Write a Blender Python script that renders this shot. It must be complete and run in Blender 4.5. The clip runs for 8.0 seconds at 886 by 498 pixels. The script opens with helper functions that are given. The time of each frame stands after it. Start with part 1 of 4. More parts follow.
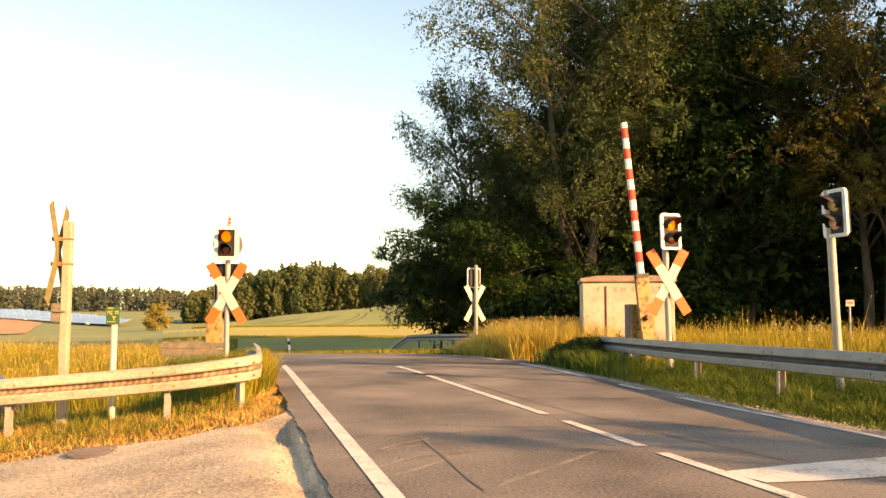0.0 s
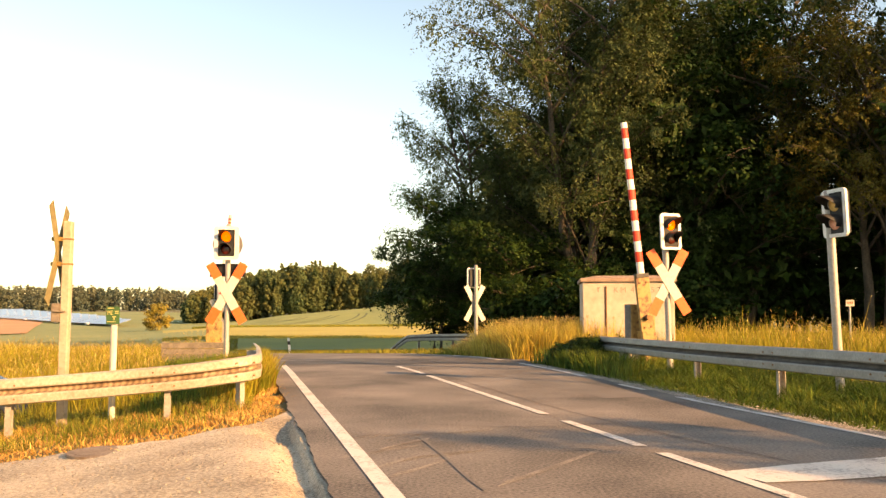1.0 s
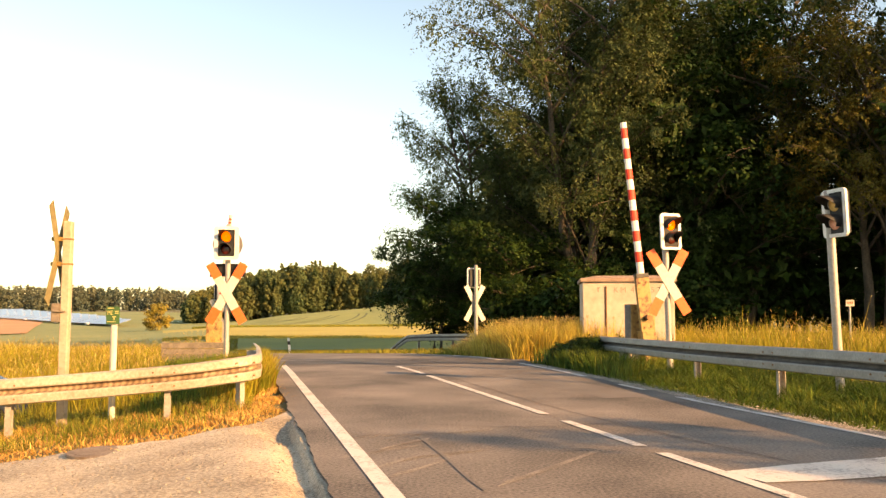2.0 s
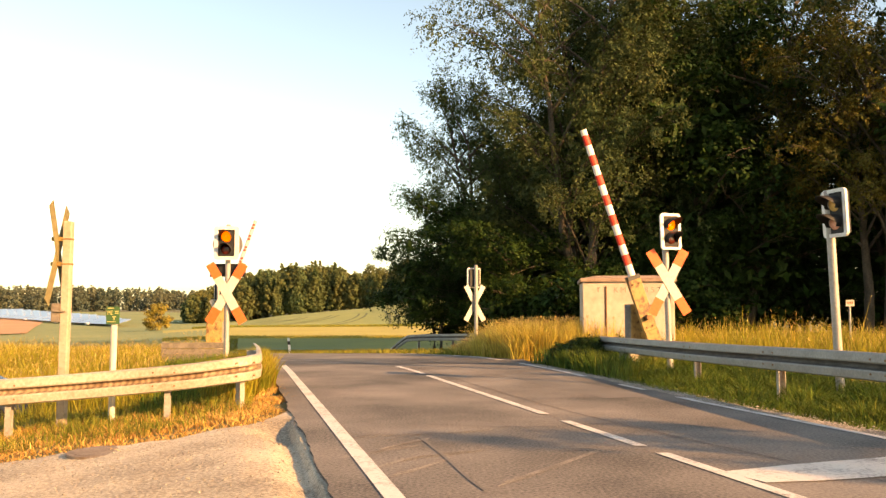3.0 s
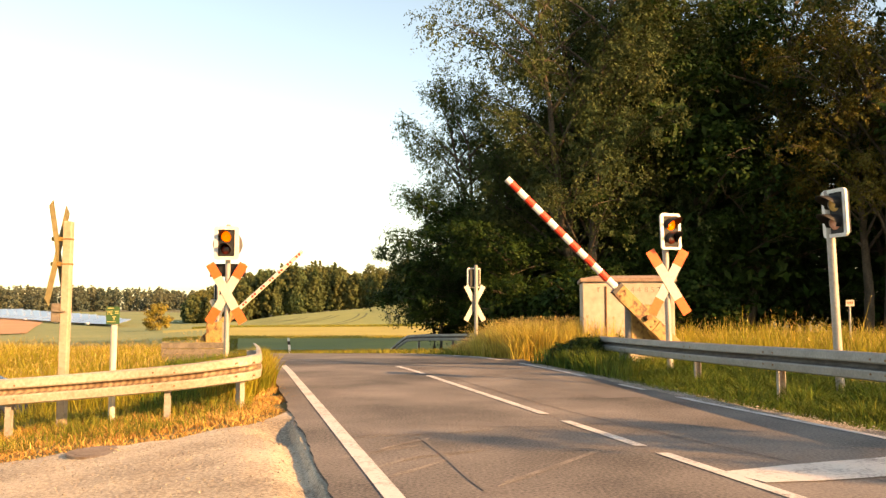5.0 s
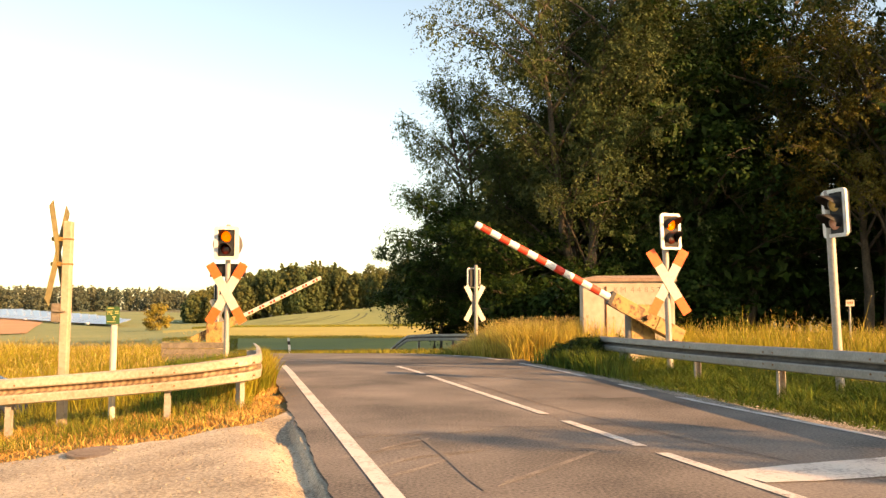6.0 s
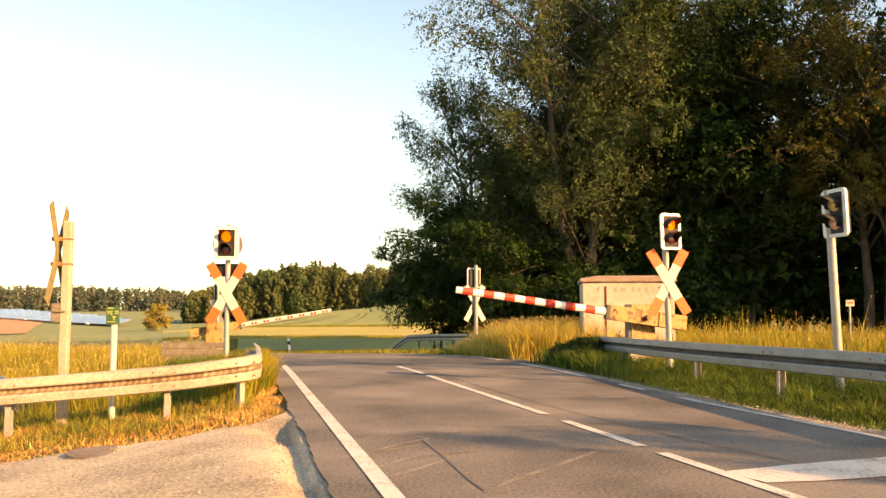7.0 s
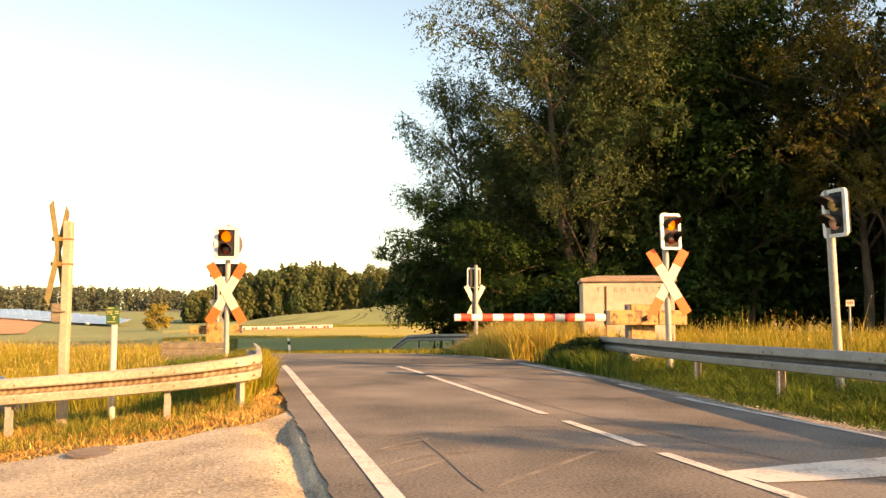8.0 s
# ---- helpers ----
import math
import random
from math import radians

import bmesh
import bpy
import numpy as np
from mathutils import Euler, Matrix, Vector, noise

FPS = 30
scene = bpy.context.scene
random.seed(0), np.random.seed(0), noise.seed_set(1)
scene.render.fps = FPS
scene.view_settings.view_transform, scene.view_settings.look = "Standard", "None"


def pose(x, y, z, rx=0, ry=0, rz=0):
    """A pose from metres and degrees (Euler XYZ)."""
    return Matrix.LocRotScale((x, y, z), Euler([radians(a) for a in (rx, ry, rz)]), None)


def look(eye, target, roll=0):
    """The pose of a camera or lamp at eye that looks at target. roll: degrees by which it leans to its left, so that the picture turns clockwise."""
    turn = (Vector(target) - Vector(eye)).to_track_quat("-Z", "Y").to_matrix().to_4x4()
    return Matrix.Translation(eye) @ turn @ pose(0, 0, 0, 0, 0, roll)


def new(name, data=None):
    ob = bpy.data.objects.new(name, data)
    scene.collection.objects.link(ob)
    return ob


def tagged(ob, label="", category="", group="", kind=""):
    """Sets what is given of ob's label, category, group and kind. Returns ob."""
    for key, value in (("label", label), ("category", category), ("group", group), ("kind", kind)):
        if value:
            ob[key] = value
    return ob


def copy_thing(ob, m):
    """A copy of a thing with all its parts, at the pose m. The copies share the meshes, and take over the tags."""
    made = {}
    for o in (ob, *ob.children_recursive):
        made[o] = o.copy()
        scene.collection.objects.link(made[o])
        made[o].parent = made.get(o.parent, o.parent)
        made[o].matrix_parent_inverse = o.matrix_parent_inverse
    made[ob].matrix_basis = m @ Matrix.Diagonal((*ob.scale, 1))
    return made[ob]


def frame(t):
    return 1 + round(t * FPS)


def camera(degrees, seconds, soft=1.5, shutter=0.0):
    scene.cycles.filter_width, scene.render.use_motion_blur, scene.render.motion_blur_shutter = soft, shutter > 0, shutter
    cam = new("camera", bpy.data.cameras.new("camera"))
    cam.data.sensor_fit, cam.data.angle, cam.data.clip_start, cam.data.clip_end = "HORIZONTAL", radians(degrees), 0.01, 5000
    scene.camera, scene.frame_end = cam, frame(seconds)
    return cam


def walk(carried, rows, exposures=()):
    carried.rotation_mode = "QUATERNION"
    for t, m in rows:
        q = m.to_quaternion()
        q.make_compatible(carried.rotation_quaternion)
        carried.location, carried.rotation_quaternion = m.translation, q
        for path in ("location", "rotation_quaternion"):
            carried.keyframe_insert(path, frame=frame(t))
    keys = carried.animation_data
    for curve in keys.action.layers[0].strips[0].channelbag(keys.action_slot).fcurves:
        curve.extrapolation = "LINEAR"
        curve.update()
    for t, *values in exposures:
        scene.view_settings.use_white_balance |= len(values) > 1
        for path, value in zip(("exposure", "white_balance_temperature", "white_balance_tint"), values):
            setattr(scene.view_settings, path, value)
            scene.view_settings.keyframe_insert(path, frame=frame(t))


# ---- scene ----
cam = camera(56, 8.0, soft=1.42)
EYE_POSE = pose(0, 0, 1.3, 94.38, 0, 0)
walk(cam, [(0.0, EYE_POSE), (8.0, EYE_POSE)], exposures=((0.0, 1.53, 8500, 11), (8.0, 1.53, 8500, 11)))

# ---- light: a low evening sun behind the camera, to its right ----
SUN_AZ, SUN_EL = radians(54), radians(19.5)
SUN_DIR = Vector((math.sin(SUN_AZ) * math.cos(SUN_EL), -math.cos(SUN_AZ) * math.cos(SUN_EL), math.sin(SUN_EL)))
world = bpy.data.worlds.new("evening_sky")
world.use_nodes = True
scene.world = world
wn = world.node_tree.nodes
sky = wn.new("ShaderNodeTexSky")
sky.sky_type = "NISHITA"
sky.sun_disc = False
sky.sun_elevation = SUN_EL
sky.sun_rotation = math.pi - SUN_AZ
sky.air_density, sky.dust_density, sky.ozone_density = 1.0, 1.0, 0.5
world.node_tree.links.new(sky.outputs[0], wn["Background"].inputs[0])
wn["Background"].inputs[1].default_value = 0.118
sun = new("sun", bpy.data.lights.new("sun", "SUN"))
sun.data.energy = 5.0
sun.data.angle = radians(0.6)
sun.data.color = (1.0, 0.57, 0.27)
sun.matrix_world = look(SUN_DIR * 50, (0, 0, 0))


# ---- materials ----
def material(name, a, b, rough=0.7, metal=0.0, grain=8.0, stain=0.7, bump=0.2, detail=6.0, third=None, island=0.0, leafy=0.0, spread=(0.35, 0.65)):
    """Two colours mixed by a coarse stain and a fine grain; island: per-piece brightness spread; leafy: light let through."""
    m = bpy.data.materials.new(name)
    m.use_nodes = True
    n, l = m.node_tree.nodes, m.node_tree.links
    bsdf = n["Principled BSDF"]
    co = n.new("ShaderNodeTexCoord")
    n1, n2 = n.new("ShaderNodeTexNoise"), n.new("ShaderNodeTexNoise")
    n1.inputs["Scale"].default_value, n2.inputs["Scale"].default_value = stain, grain
    n1.inputs["Detail"].default_value, n2.inputs["Detail"].default_value = 4, detail
    for k in (n1, n2):
        l.new(co.outputs["Object"], k.inputs["Vector"])
    add = n.new("ShaderNodeMath")
    add.operation = "MULTIPLY_ADD"
    add.inputs[1].default_value = 0.5
    l.new(n1.outputs[0], add.inputs[0])
    half = n.new("ShaderNodeMath")
    half.operation = "MULTIPLY"
    half.inputs[1].default_value = 0.5
    l.new(n2.outputs[0], half.inputs[0])
    l.new(half.outputs[0], add.inputs[2])
    ramp = n.new("ShaderNodeValToRGB")
    ramp.color_ramp.elements[0].position, ramp.color_ramp.elements[1].position = spread
    ramp.color_ramp.elements[0].color, ramp.color_ramp.elements[1].color = (*a, 1), (*b, 1)
    if third:
        e = ramp.color_ramp.elements.new(0.5 * (spread[0] + spread[1]))
        e.color = (*third, 1)
    l.new(add.outputs[0], ramp.inputs[0])
    out = ramp.outputs[0]
    if island:
        geo = n.new("ShaderNodeNewGeometry")
        hsv = n.new("ShaderNodeHueSaturation")
        mr = n.new("ShaderNodeMapRange")
        mr.inputs[3].default_value, mr.inputs[4].default_value = 1 - island, 1 + island
        l.new(geo.outputs["Random Per Island"], mr.inputs[0])
        l.new(mr.outputs[0], hsv.inputs["Value"])
        mh = n.new("ShaderNodeMapRange")
        mh.inputs[3].default_value, mh.inputs[4].default_value = 0.5 - 0.05 * island, 0.5 + 0.05 * island
        wn2 = n.new("ShaderNodeTexWhiteNoise")
        wn2.noise_dimensions = "1D"
        l.new(geo.outputs["Random Per Island"], wn2.inputs["W"])
        l.new(wn2.outputs[0], mh.inputs[0])
        l.new(mh.outputs[0], hsv.inputs["Hue"])
        l.new(out, hsv.inputs["Color"])
        out = hsv.outputs[0]
    l.new(out, bsdf.inputs["Base Color"])
    bsdf.inputs["Roughness"].default_value = rough
    bsdf.inputs["Metallic"].default_value = metal
    if bump:
        bp = n.new("ShaderNodeBump")
        bp.inputs["Strength"].default_value = bump
        bp.inputs["Distance"].default_value = 0.02
        l.new(n2.outputs[0], bp.inputs["Height"])
        l.new(bp.outputs[0], bsdf.inputs["Normal"])
    if leafy:
        bsdf.inputs["Specular IOR Level"].default_value = 0.118
        tr = n.new("ShaderNodeBsdfTranslucent")
        l.new(out, tr.inputs["Color"])
        mix = n.new("ShaderNodeMixShader")
        mix.inputs[0].default_value = leafy
        l.new(bsdf.outputs[0], mix.inputs[1])
        l.new(tr.outputs[0], mix.inputs[2])
        l.new(mix.outputs[0], n["Material Output"].inputs[0])
    return m


def glowing(name, colour, strength):
    m = bpy.data.materials.new(name)
    m.use_nodes = True
    b = m.node_tree.nodes["Principled BSDF"]
    b.inputs["Base Color"].default_value = (*colour, 1)
    b.inputs["Emission Color"].default_value = (*colour, 1)
    b.inputs["Emission Strength"].default_value = strength
    b.inputs["Roughness"].default_value = 0.25
    return m


SOIL = material("meadow_soil", (0.07, 0.075, 0.02), (0.16, 0.14, 0.045), 0.95, 0, 6, 0.15, 0.6)
ASPHALT = material("asphalt", (0.05, 0.046, 0.042), (0.235, 0.208, 0.184), 0.88, 0, 34, 0.5, 0.22, detail=14, spread=(0.38, 0.62))
ASPHALT_DARK = material("dark_asphalt", (0.05, 0.05, 0.052), (0.11, 0.108, 0.108), 0.8, 0, 120, 0.8, 0.4)
CRACK = material("bitumen_crack", (0.03, 0.028, 0.027), (0.07, 0.065, 0.06), 0.7, 0, 30, 6, 0.2)
SCUFF = material("dusty_scuff", (0.14, 0.124, 0.108), (0.28, 0.245, 0.21), 0.9, 0, 40, 3, 0.05, spread=(0.42, 0.58))
ASPHALT_PATCH = material("patch_asphalt", (0.095, 0.087, 0.08), (0.165, 0.15, 0.136), 0.88, 0, 60, 0.9, 0.05)
PAINT = material("worn_road_paint", (0.20, 0.185, 0.17), (0.60, 0.57, 0.53), 0.75, 0, 26, 2.2, 0.3, detail=10, spread=(0.33, 0.50))
GRAVEL = material("pale_gravel", (0.22, 0.18, 0.13), (0.62, 0.525, 0.39), 0.95, 0, 30, 0.7, 1.0, detail=14, spread=(0.38, 0.60))
STONE = material("gravel_stone", (0.22, 0.19, 0.15), (0.44, 0.39, 0.32), 0.9, 0, 20, 3, 0.3, island=0.4)
STEEL = material("galvanised_steel", (0.20, 0.195, 0.185), (0.33, 0.32, 0.30), 0.6, 0.15, 30, 2.2, 0.1)
STEEL_WORN = material("weathered_galvanised_steel", (0.25, 0.215, 0.155), (0.47, 0.43, 0.35), 0.6, 0.15, 25, 1.2, 0.15)
GROOVE = material("dirty_rail_groove", (0.16, 0.095, 0.05), (0.42, 0.32, 0.21), 0.8, 0.1, 9, 2.5, 0.3, spread=(0.36, 0.6))
wave = GROOVE.node_tree.nodes.new("ShaderNodeTexWave")
wave.inputs["Scale"].default_value = 3.6
wave.inputs["Distortion"].default_value = 7.0
wave.inputs["Detail Scale"].default_value = 0.6
tint = GROOVE.node_tree.nodes.new("ShaderNodeMix")
tint.data_type = "RGBA"
tint.blend_type = "MULTIPLY"
tint.inputs[0].default_value = 0.5
for node in list(GROOVE.node_tree.nodes):
    if node.type == "TEX_COORD":
        GROOVE.node_tree.links.new(node.outputs["Object"], wave.inputs["Vector"])
    if node.type == "VALTORGB":
        GROOVE.node_tree.links.new(node.outputs[0], tint.inputs[6])
GROOVE.node_tree.links.new(wave.outputs[0], tint.inputs[7])
GROOVE.node_tree.links.new(tint.outputs[2], GROOVE.node_tree.nodes["Principled BSDF"].inputs["Base Color"])
# much darker grey: the fold's shade painted on the grey beams
GROOVE_SHADE = material("shaded_grey_rail_groove", (0.045, 0.043, 0.04), (0.11, 0.105, 0.10), 0.8, 0.1, 9, 2.5, 0.2)
POST_STEEL = material("post_steel", (0.25, 0.22, 0.19), (0.4, 0.37, 0.33), 0.65, 0.3, 30, 3, 0.2)
POLE = material("grey_pole_metal", (0.25, 0.245, 0.23), (0.38, 0.37, 0.345), 0.5, 0.3, 20, 1.5, 0.08)
WHITE = material("white_enamel", (0.55, 0.55, 0.53), (0.7, 0.7, 0.69), 0.4, 0, 15, 1.5, 0.03)
CREAM = material("aged_white_sign", (0.44, 0.41, 0.35), (0.55, 0.53, 0.47), 0.5, 0, 18, 1.2, 0.05)
RED = material("signal_red_orange", (0.70, 0.10, 0.022), (0.82, 0.145, 0.04), 0.45, 0, 18, 2, 0.03)
BOOM_RED = material("boom_red", (0.5, 0.03, 0.015), (0.60, 0.045, 0.022), 0.6, 0, 18, 3, 0.03)
BLACK = material("black_plastic", (0.008, 0.008, 0.008), (0.02, 0.02, 0.02), 0.75, 0, 30, 3, 0.05)
GREY_BACK = material("grey_backboard", (0.1, 0.1, 0.1), (0.2, 0.19, 0.18), 0.6, 0, 20, 2, 0.05)
YELLOW = material("worn_yellow_paint", (0.11, 0.05, 0.02), (0.30, 0.195, 0.065), 0.6, 0, 10, 2.6, 0.15, third=(0.25, 0.16, 0.05), spread=(0.42, 0.56))
RUST = material("rusty_brown", (0.14, 0.06, 0.025), (0.28, 0.14, 0.06), 0.8, 0, 30, 6, 0.3)
CONCRETE = material("cream_painted_concrete", (0.37, 0.31, 0.235), (0.53, 0.455, 0.36), 0.85, 0, 5, 0.8, 0.08)
ROOF = material("weathered_roof_slab", (0.2, 0.13, 0.09), (0.36, 0.26, 0.19), 0.9, 0, 16, 2, 0.4)
GREY_LETTER = material("faded_letter_paint", (0.20, 0.16, 0.12), (0.36, 0.295, 0.225), 0.8, 0, 30, 3, 0)
DARK_LETTER = material("dark_letter_paint", (0.05, 0.045, 0.04), (0.1, 0.09, 0.08), 0.8, 0, 30, 3, 0)
WOODPOST = material("pale_timber_post", (0.30, 0.245, 0.18), (0.42, 0.36, 0.275), 0.8, 0, 25, 2, 0.25)
OLD_WOOD = material("old_grey_wood", (0.10, 0.085, 0.065), (0.22, 0.185, 0.14), 0.9, 0, 20, 3, 0.3)
GREEN_SIGN = material("green_sign", (0.025, 0.075, 0.02), (0.045, 0.11, 0.03), 0.5, 0, 12, 2, 0.02)
SIGN_YELLOW = material("sign_yellow", (0.42, 0.36, 0.12), (0.5, 0.44, 0.18), 0.5, 0, 12, 2, 0.02)
BARK = material("bark", (0.035, 0.028, 0.02), (0.11, 0.09, 0.07), 0.95, 0, 14, 1.5, 0.8)
LAMP_ON = glowing("lit_amber_lens", (1.0, 0.115, 0.003), 0.85)
LENS_OFF = material("dark_red_lens", (0.05, 0.008, 0.005), (0.09, 0.012, 0.008), 0.15, 0, 40, 8, 0.2)
LENS_CLEAR = material("amber_lens", (0.7, 0.42, 0.12), (0.9, 0.62, 0.25), 0.12, 0, 60, 9, 0.2)
LENS_RED = material("red_lens", (0.55, 0.22, 0.14), (0.8, 0.4, 0.28), 0.12, 0, 60, 9, 0.2)
LEAF_GREY = material("willow_leaves", (0.042, 0.068, 0.023), (0.092, 0.112, 0.042), 0.6, 0, 1.2, 0.25, 0, island=0.25, leafy=0.35)
# darker than real leaves: the wood's shade is put into this green
LEAF_SHADE = material("shaded_dark_leaves", (0.011, 0.028, 0.005), (0.030, 0.056, 0.010), 0.6, 0, 1.2, 0.25, 0, island=0.28, leafy=0.12)
LEAF_GOLD = material("yellowish_leaves", (0.05, 0.055, 0.012), (0.12, 0.10, 0.02), 0.55, 0, 3, 0.4, 0, island=0.4, leafy=0.25)
# evening sun is put into the bright yellow of the lone tree's leaves
LEAF_LIT = material("sunlit_yellow_leaves", (0.20, 0.17, 0.04), (0.36, 0.28, 0.06), 0.6, 0, 3, 0.4, 0, island=0.35, leafy=0.2)
# distance haze is put into this paler, bluer foliage colour
WOODS_HAZE = material("hazed_distant_foliage", (0.08, 0.11, 0.085), (0.14, 0.15, 0.10), 0.9, 0, 0.05, 0.02, 0, island=0.2, leafy=0.3, spread=(0.4, 0.6))
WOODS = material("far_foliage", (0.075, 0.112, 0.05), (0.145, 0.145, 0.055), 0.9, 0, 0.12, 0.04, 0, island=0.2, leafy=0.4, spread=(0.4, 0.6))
GRASS_TALL = material("ripe_tall_grass", (0.14, 0.155, 0.02), (0.40, 0.31, 0.05), 0.6, 0, 3, 0.5, 0, island=0.45, leafy=0.35)
GRASS_GREEN = material("green_grass", (0.045, 0.095, 0.014), (0.165, 0.195, 0.036), 0.6, 0, 3, 0.7, 0, island=0.5, leafy=0.35)
GRASS_MIX = material("half_dry_grass", (0.12, 0.15, 0.022), (0.31, 0.27, 0.055), 0.6, 0, 3, 0.9, 0, island=0.45, leafy=0.35)
BOARD_BACK = material("yellowed_board_back", (0.13, 0.112, 0.05), (0.22, 0.19, 0.09), 0.7, 0, 14, 2, 0.1)
GRASS_STRAW = material("straw_grass", (0.34, 0.26, 0.05), (0.60, 0.48, 0.12), 0.6, 0, 3, 0.5, 0, island=0.35, leafy=0.35)
GRASS_EAR = material("grass_seed_heads", (0.30, 0.20, 0.07), (0.55, 0.42, 0.15), 0.7, 0, 3, 0.6, 0, island=0.4, leafy=0.3)
GRASS_DRY = material("dry_cut_grass", (0.40, 0.225, 0.06), (0.66, 0.43, 0.155), 0.7, 0, 4, 0.8, 0, island=0.45, leafy=0.3)
CROP_GREEN = material("green_grain_field", (0.17, 0.205, 0.05), (0.26, 0.27, 0.075), 0.95, 0, 1.6, 0.06, 0.6, detail=10)
MEADOW = material("pale_meadow", (0.12, 0.165, 0.045), (0.23, 0.235, 0.075), 0.95, 0, 0.9, 0.035, 0.5, detail=10)
CROP_GOLD = material("golden_grain_field", (0.29, 0.245, 0.042), (0.39, 0.325, 0.065), 0.95, 0, 1.8, 0.10, 0.6, detail=10)
CROP_TRACK = material("trodden_crop", (0.06, 0.08, 0.02), (0.11, 0.12, 0.035), 0.95, 0, 3, 0.2, 0.5)
BANK_GREEN = material("mown_green_bank", (0.11, 0.13, 0.012), (0.19, 0.19, 0.022), 0.9, 0, 4, 0.1, 0.3)
PLOUGH = material("bare_brown_field", (0.36, 0.18, 0.075), (0.48, 0.26, 0.115), 0.95, 0, 3, 0.1, 0.5)
SOLAR = material("blue_solar_glass", (0.10, 0.15, 0.27), (0.19, 0.25, 0.39), 0.3, 0, 1.5, 0.05, 0)
CAR_PAINT = material("grey_blue_car_paint", (0.05, 0.07, 0.11), (0.07, 0.095, 0.14), 0.25, 0.3, 20, 2, 0)
CAR_GLASS = material("car_window_glass", (0.02, 0.025, 0.03), (0.03, 0.035, 0.04), 0.05, 0, 20, 2, 0)
MANHOLE = material("cast_iron_cover", (0.16, 0.12, 0.09), (0.28, 0.22, 0.17), 0.8, 0.2, 30, 4, 0.4)


# ---- building helpers ----
def sm(a, b, v):
    t = np.clip((v - a) / (b - a), 0, 1)
    return t * t * (3 - 2 * t)


def gz(x, y):
    """Height of the land."""
    x, y = np.asarray(x, float), np.asarray(y, float)
    crest = np.interp(x / np.maximum(y, 120), [-0.31, -0.235, -0.193, -0.125, -0.09, -0.064, -0.043, 0.02, 0.1], [-1.75, -0.8, 0.6, 1.8, 2.4, 3.5, 4.15, 4.1, 3.6])
    near = np.interp(y, [19, 22, 27, 29, 31.5, 34, 38, 44, 50, 62, 68, 80, 120], [0, -0.04, -0.11, -0.17, -0.26, -0.35, -0.53, -0.83, -1.15, -1.62, -1.62, -1.2, -0.85])
    t = sm(112, 205, y)
    mid = near * (1 - t) + (crest + sm(230, 900, y) * 10) * t
    left = np.interp(y, [19, 34, 62, 100, 150, 200, 300, 420, 600, 3000], [0, -0.5, -1.5, -1.7, -1.8, -1.75, -0.6, 1.6, 2.2, 14])
    w = sm(-0.40, -0.25, x / np.maximum(y, 20))
    z = mid * w + left * (1 - w)
    s = x - (3.945 - 0.244 * y)
    fall = -0.11 * np.clip(-s - 3.9, 0, 3.6) * (1 - sm(16, 30, y))
    rise = 0.06 * sm(4.2, 6.0, s) * (1 - sm(24, 34, y))
    # broken shoulder where the gravel has washed away from the asphalt
    e = 3.3545 - 0.2420 * (y + 15) + 0.961 - x
    wash = -(0.075 + 0.06 * sm(8.6, 9.6, y)) * sm(0.045, 0.09, e) * (1 - sm(0.10 + 0.05 * sm(8.6, 9.6, y), 0.42 + 0.3 * sm(8.6, 9.6, y), e)) * sm(2, 3.5, y) * (1 - sm(9.7, 10.6, y))
    return z + fall + rise + wash


def link(name, bm, mat):
    me = bpy.data.meshes.new(name)
    bm.to_mesh(me)
    bm.free()
    for k in (mat if isinstance(mat, (list, tuple)) else [mat]):
        me.materials.append(k)
    return me


def part(name, bm, mat, parent=None, label="", m=None):
    ob = new(name, link(name, bm, mat))
    if parent is not None:
        ob.parent = parent
    if m is not None:
        ob.matrix_basis = m
    return tagged(ob, label)


def thing(name, m, label, category, group="", kind=""):
    ob = new(name)
    ob.empty_display_size = 0.2
    ob.matrix_basis = m
    return tagged(ob, label, category, group, kind)


def box(bm, sx, sy, sz, m=Matrix(), bevel=0.0):
    r = bmesh.ops.create_cube(bm, size=1.0, matrix=m @ Matrix.Diagonal((sx, sy, sz, 1)))
    if bevel:
        edges = list({e for v in r["verts"] for e in v.link_edges})
        bmesh.ops.bevel(bm, geom=edges, offset=bevel, segments=2, affect="EDGES", profile=0.5)
    return bm


def rod(bm, p, q, r1, r2=None, seg=12):
    p, q = Vector(p), Vector(q)
    m = Matrix.Translation((p + q) / 2) @ (q - p).to_track_quat("Z", "Y").to_matrix().to_4x4()
    bmesh.ops.create_cone(bm, cap_ends=True, segments=seg, radius1=r1, radius2=r1 if r2 is None else r2, depth=(q - p).length, matrix=m)
    return bm


def smooth(bm):
    for f in bm.faces:
        f.smooth = len(f.verts) == 4
    for e in bm.edges:
        e.smooth = all(len(f.verts) <= 4 for f in e.link_faces)
    return bm


def extrude_profile(bm, pts, depth, m=Matrix()):
    """A closed outline in x and z, pushed along y by depth, centred."""
    a = [bm.verts.new(m @ Vector((x, -depth / 2, z))) for x, z in pts]
    b = [bm.verts.new(m @ Vector((x, depth / 2, z))) for x, z in pts]
    n = len(pts)
    bm.faces.new(a)
    bm.faces.new(b[::-1])
    for i in range(n):
        bm.faces.new((a[i], b[i], b[(i + 1) % n], a[(i + 1) % n]))
    bmesh.ops.recalc_face_normals(bm, faces=bm.faces)
    return bm


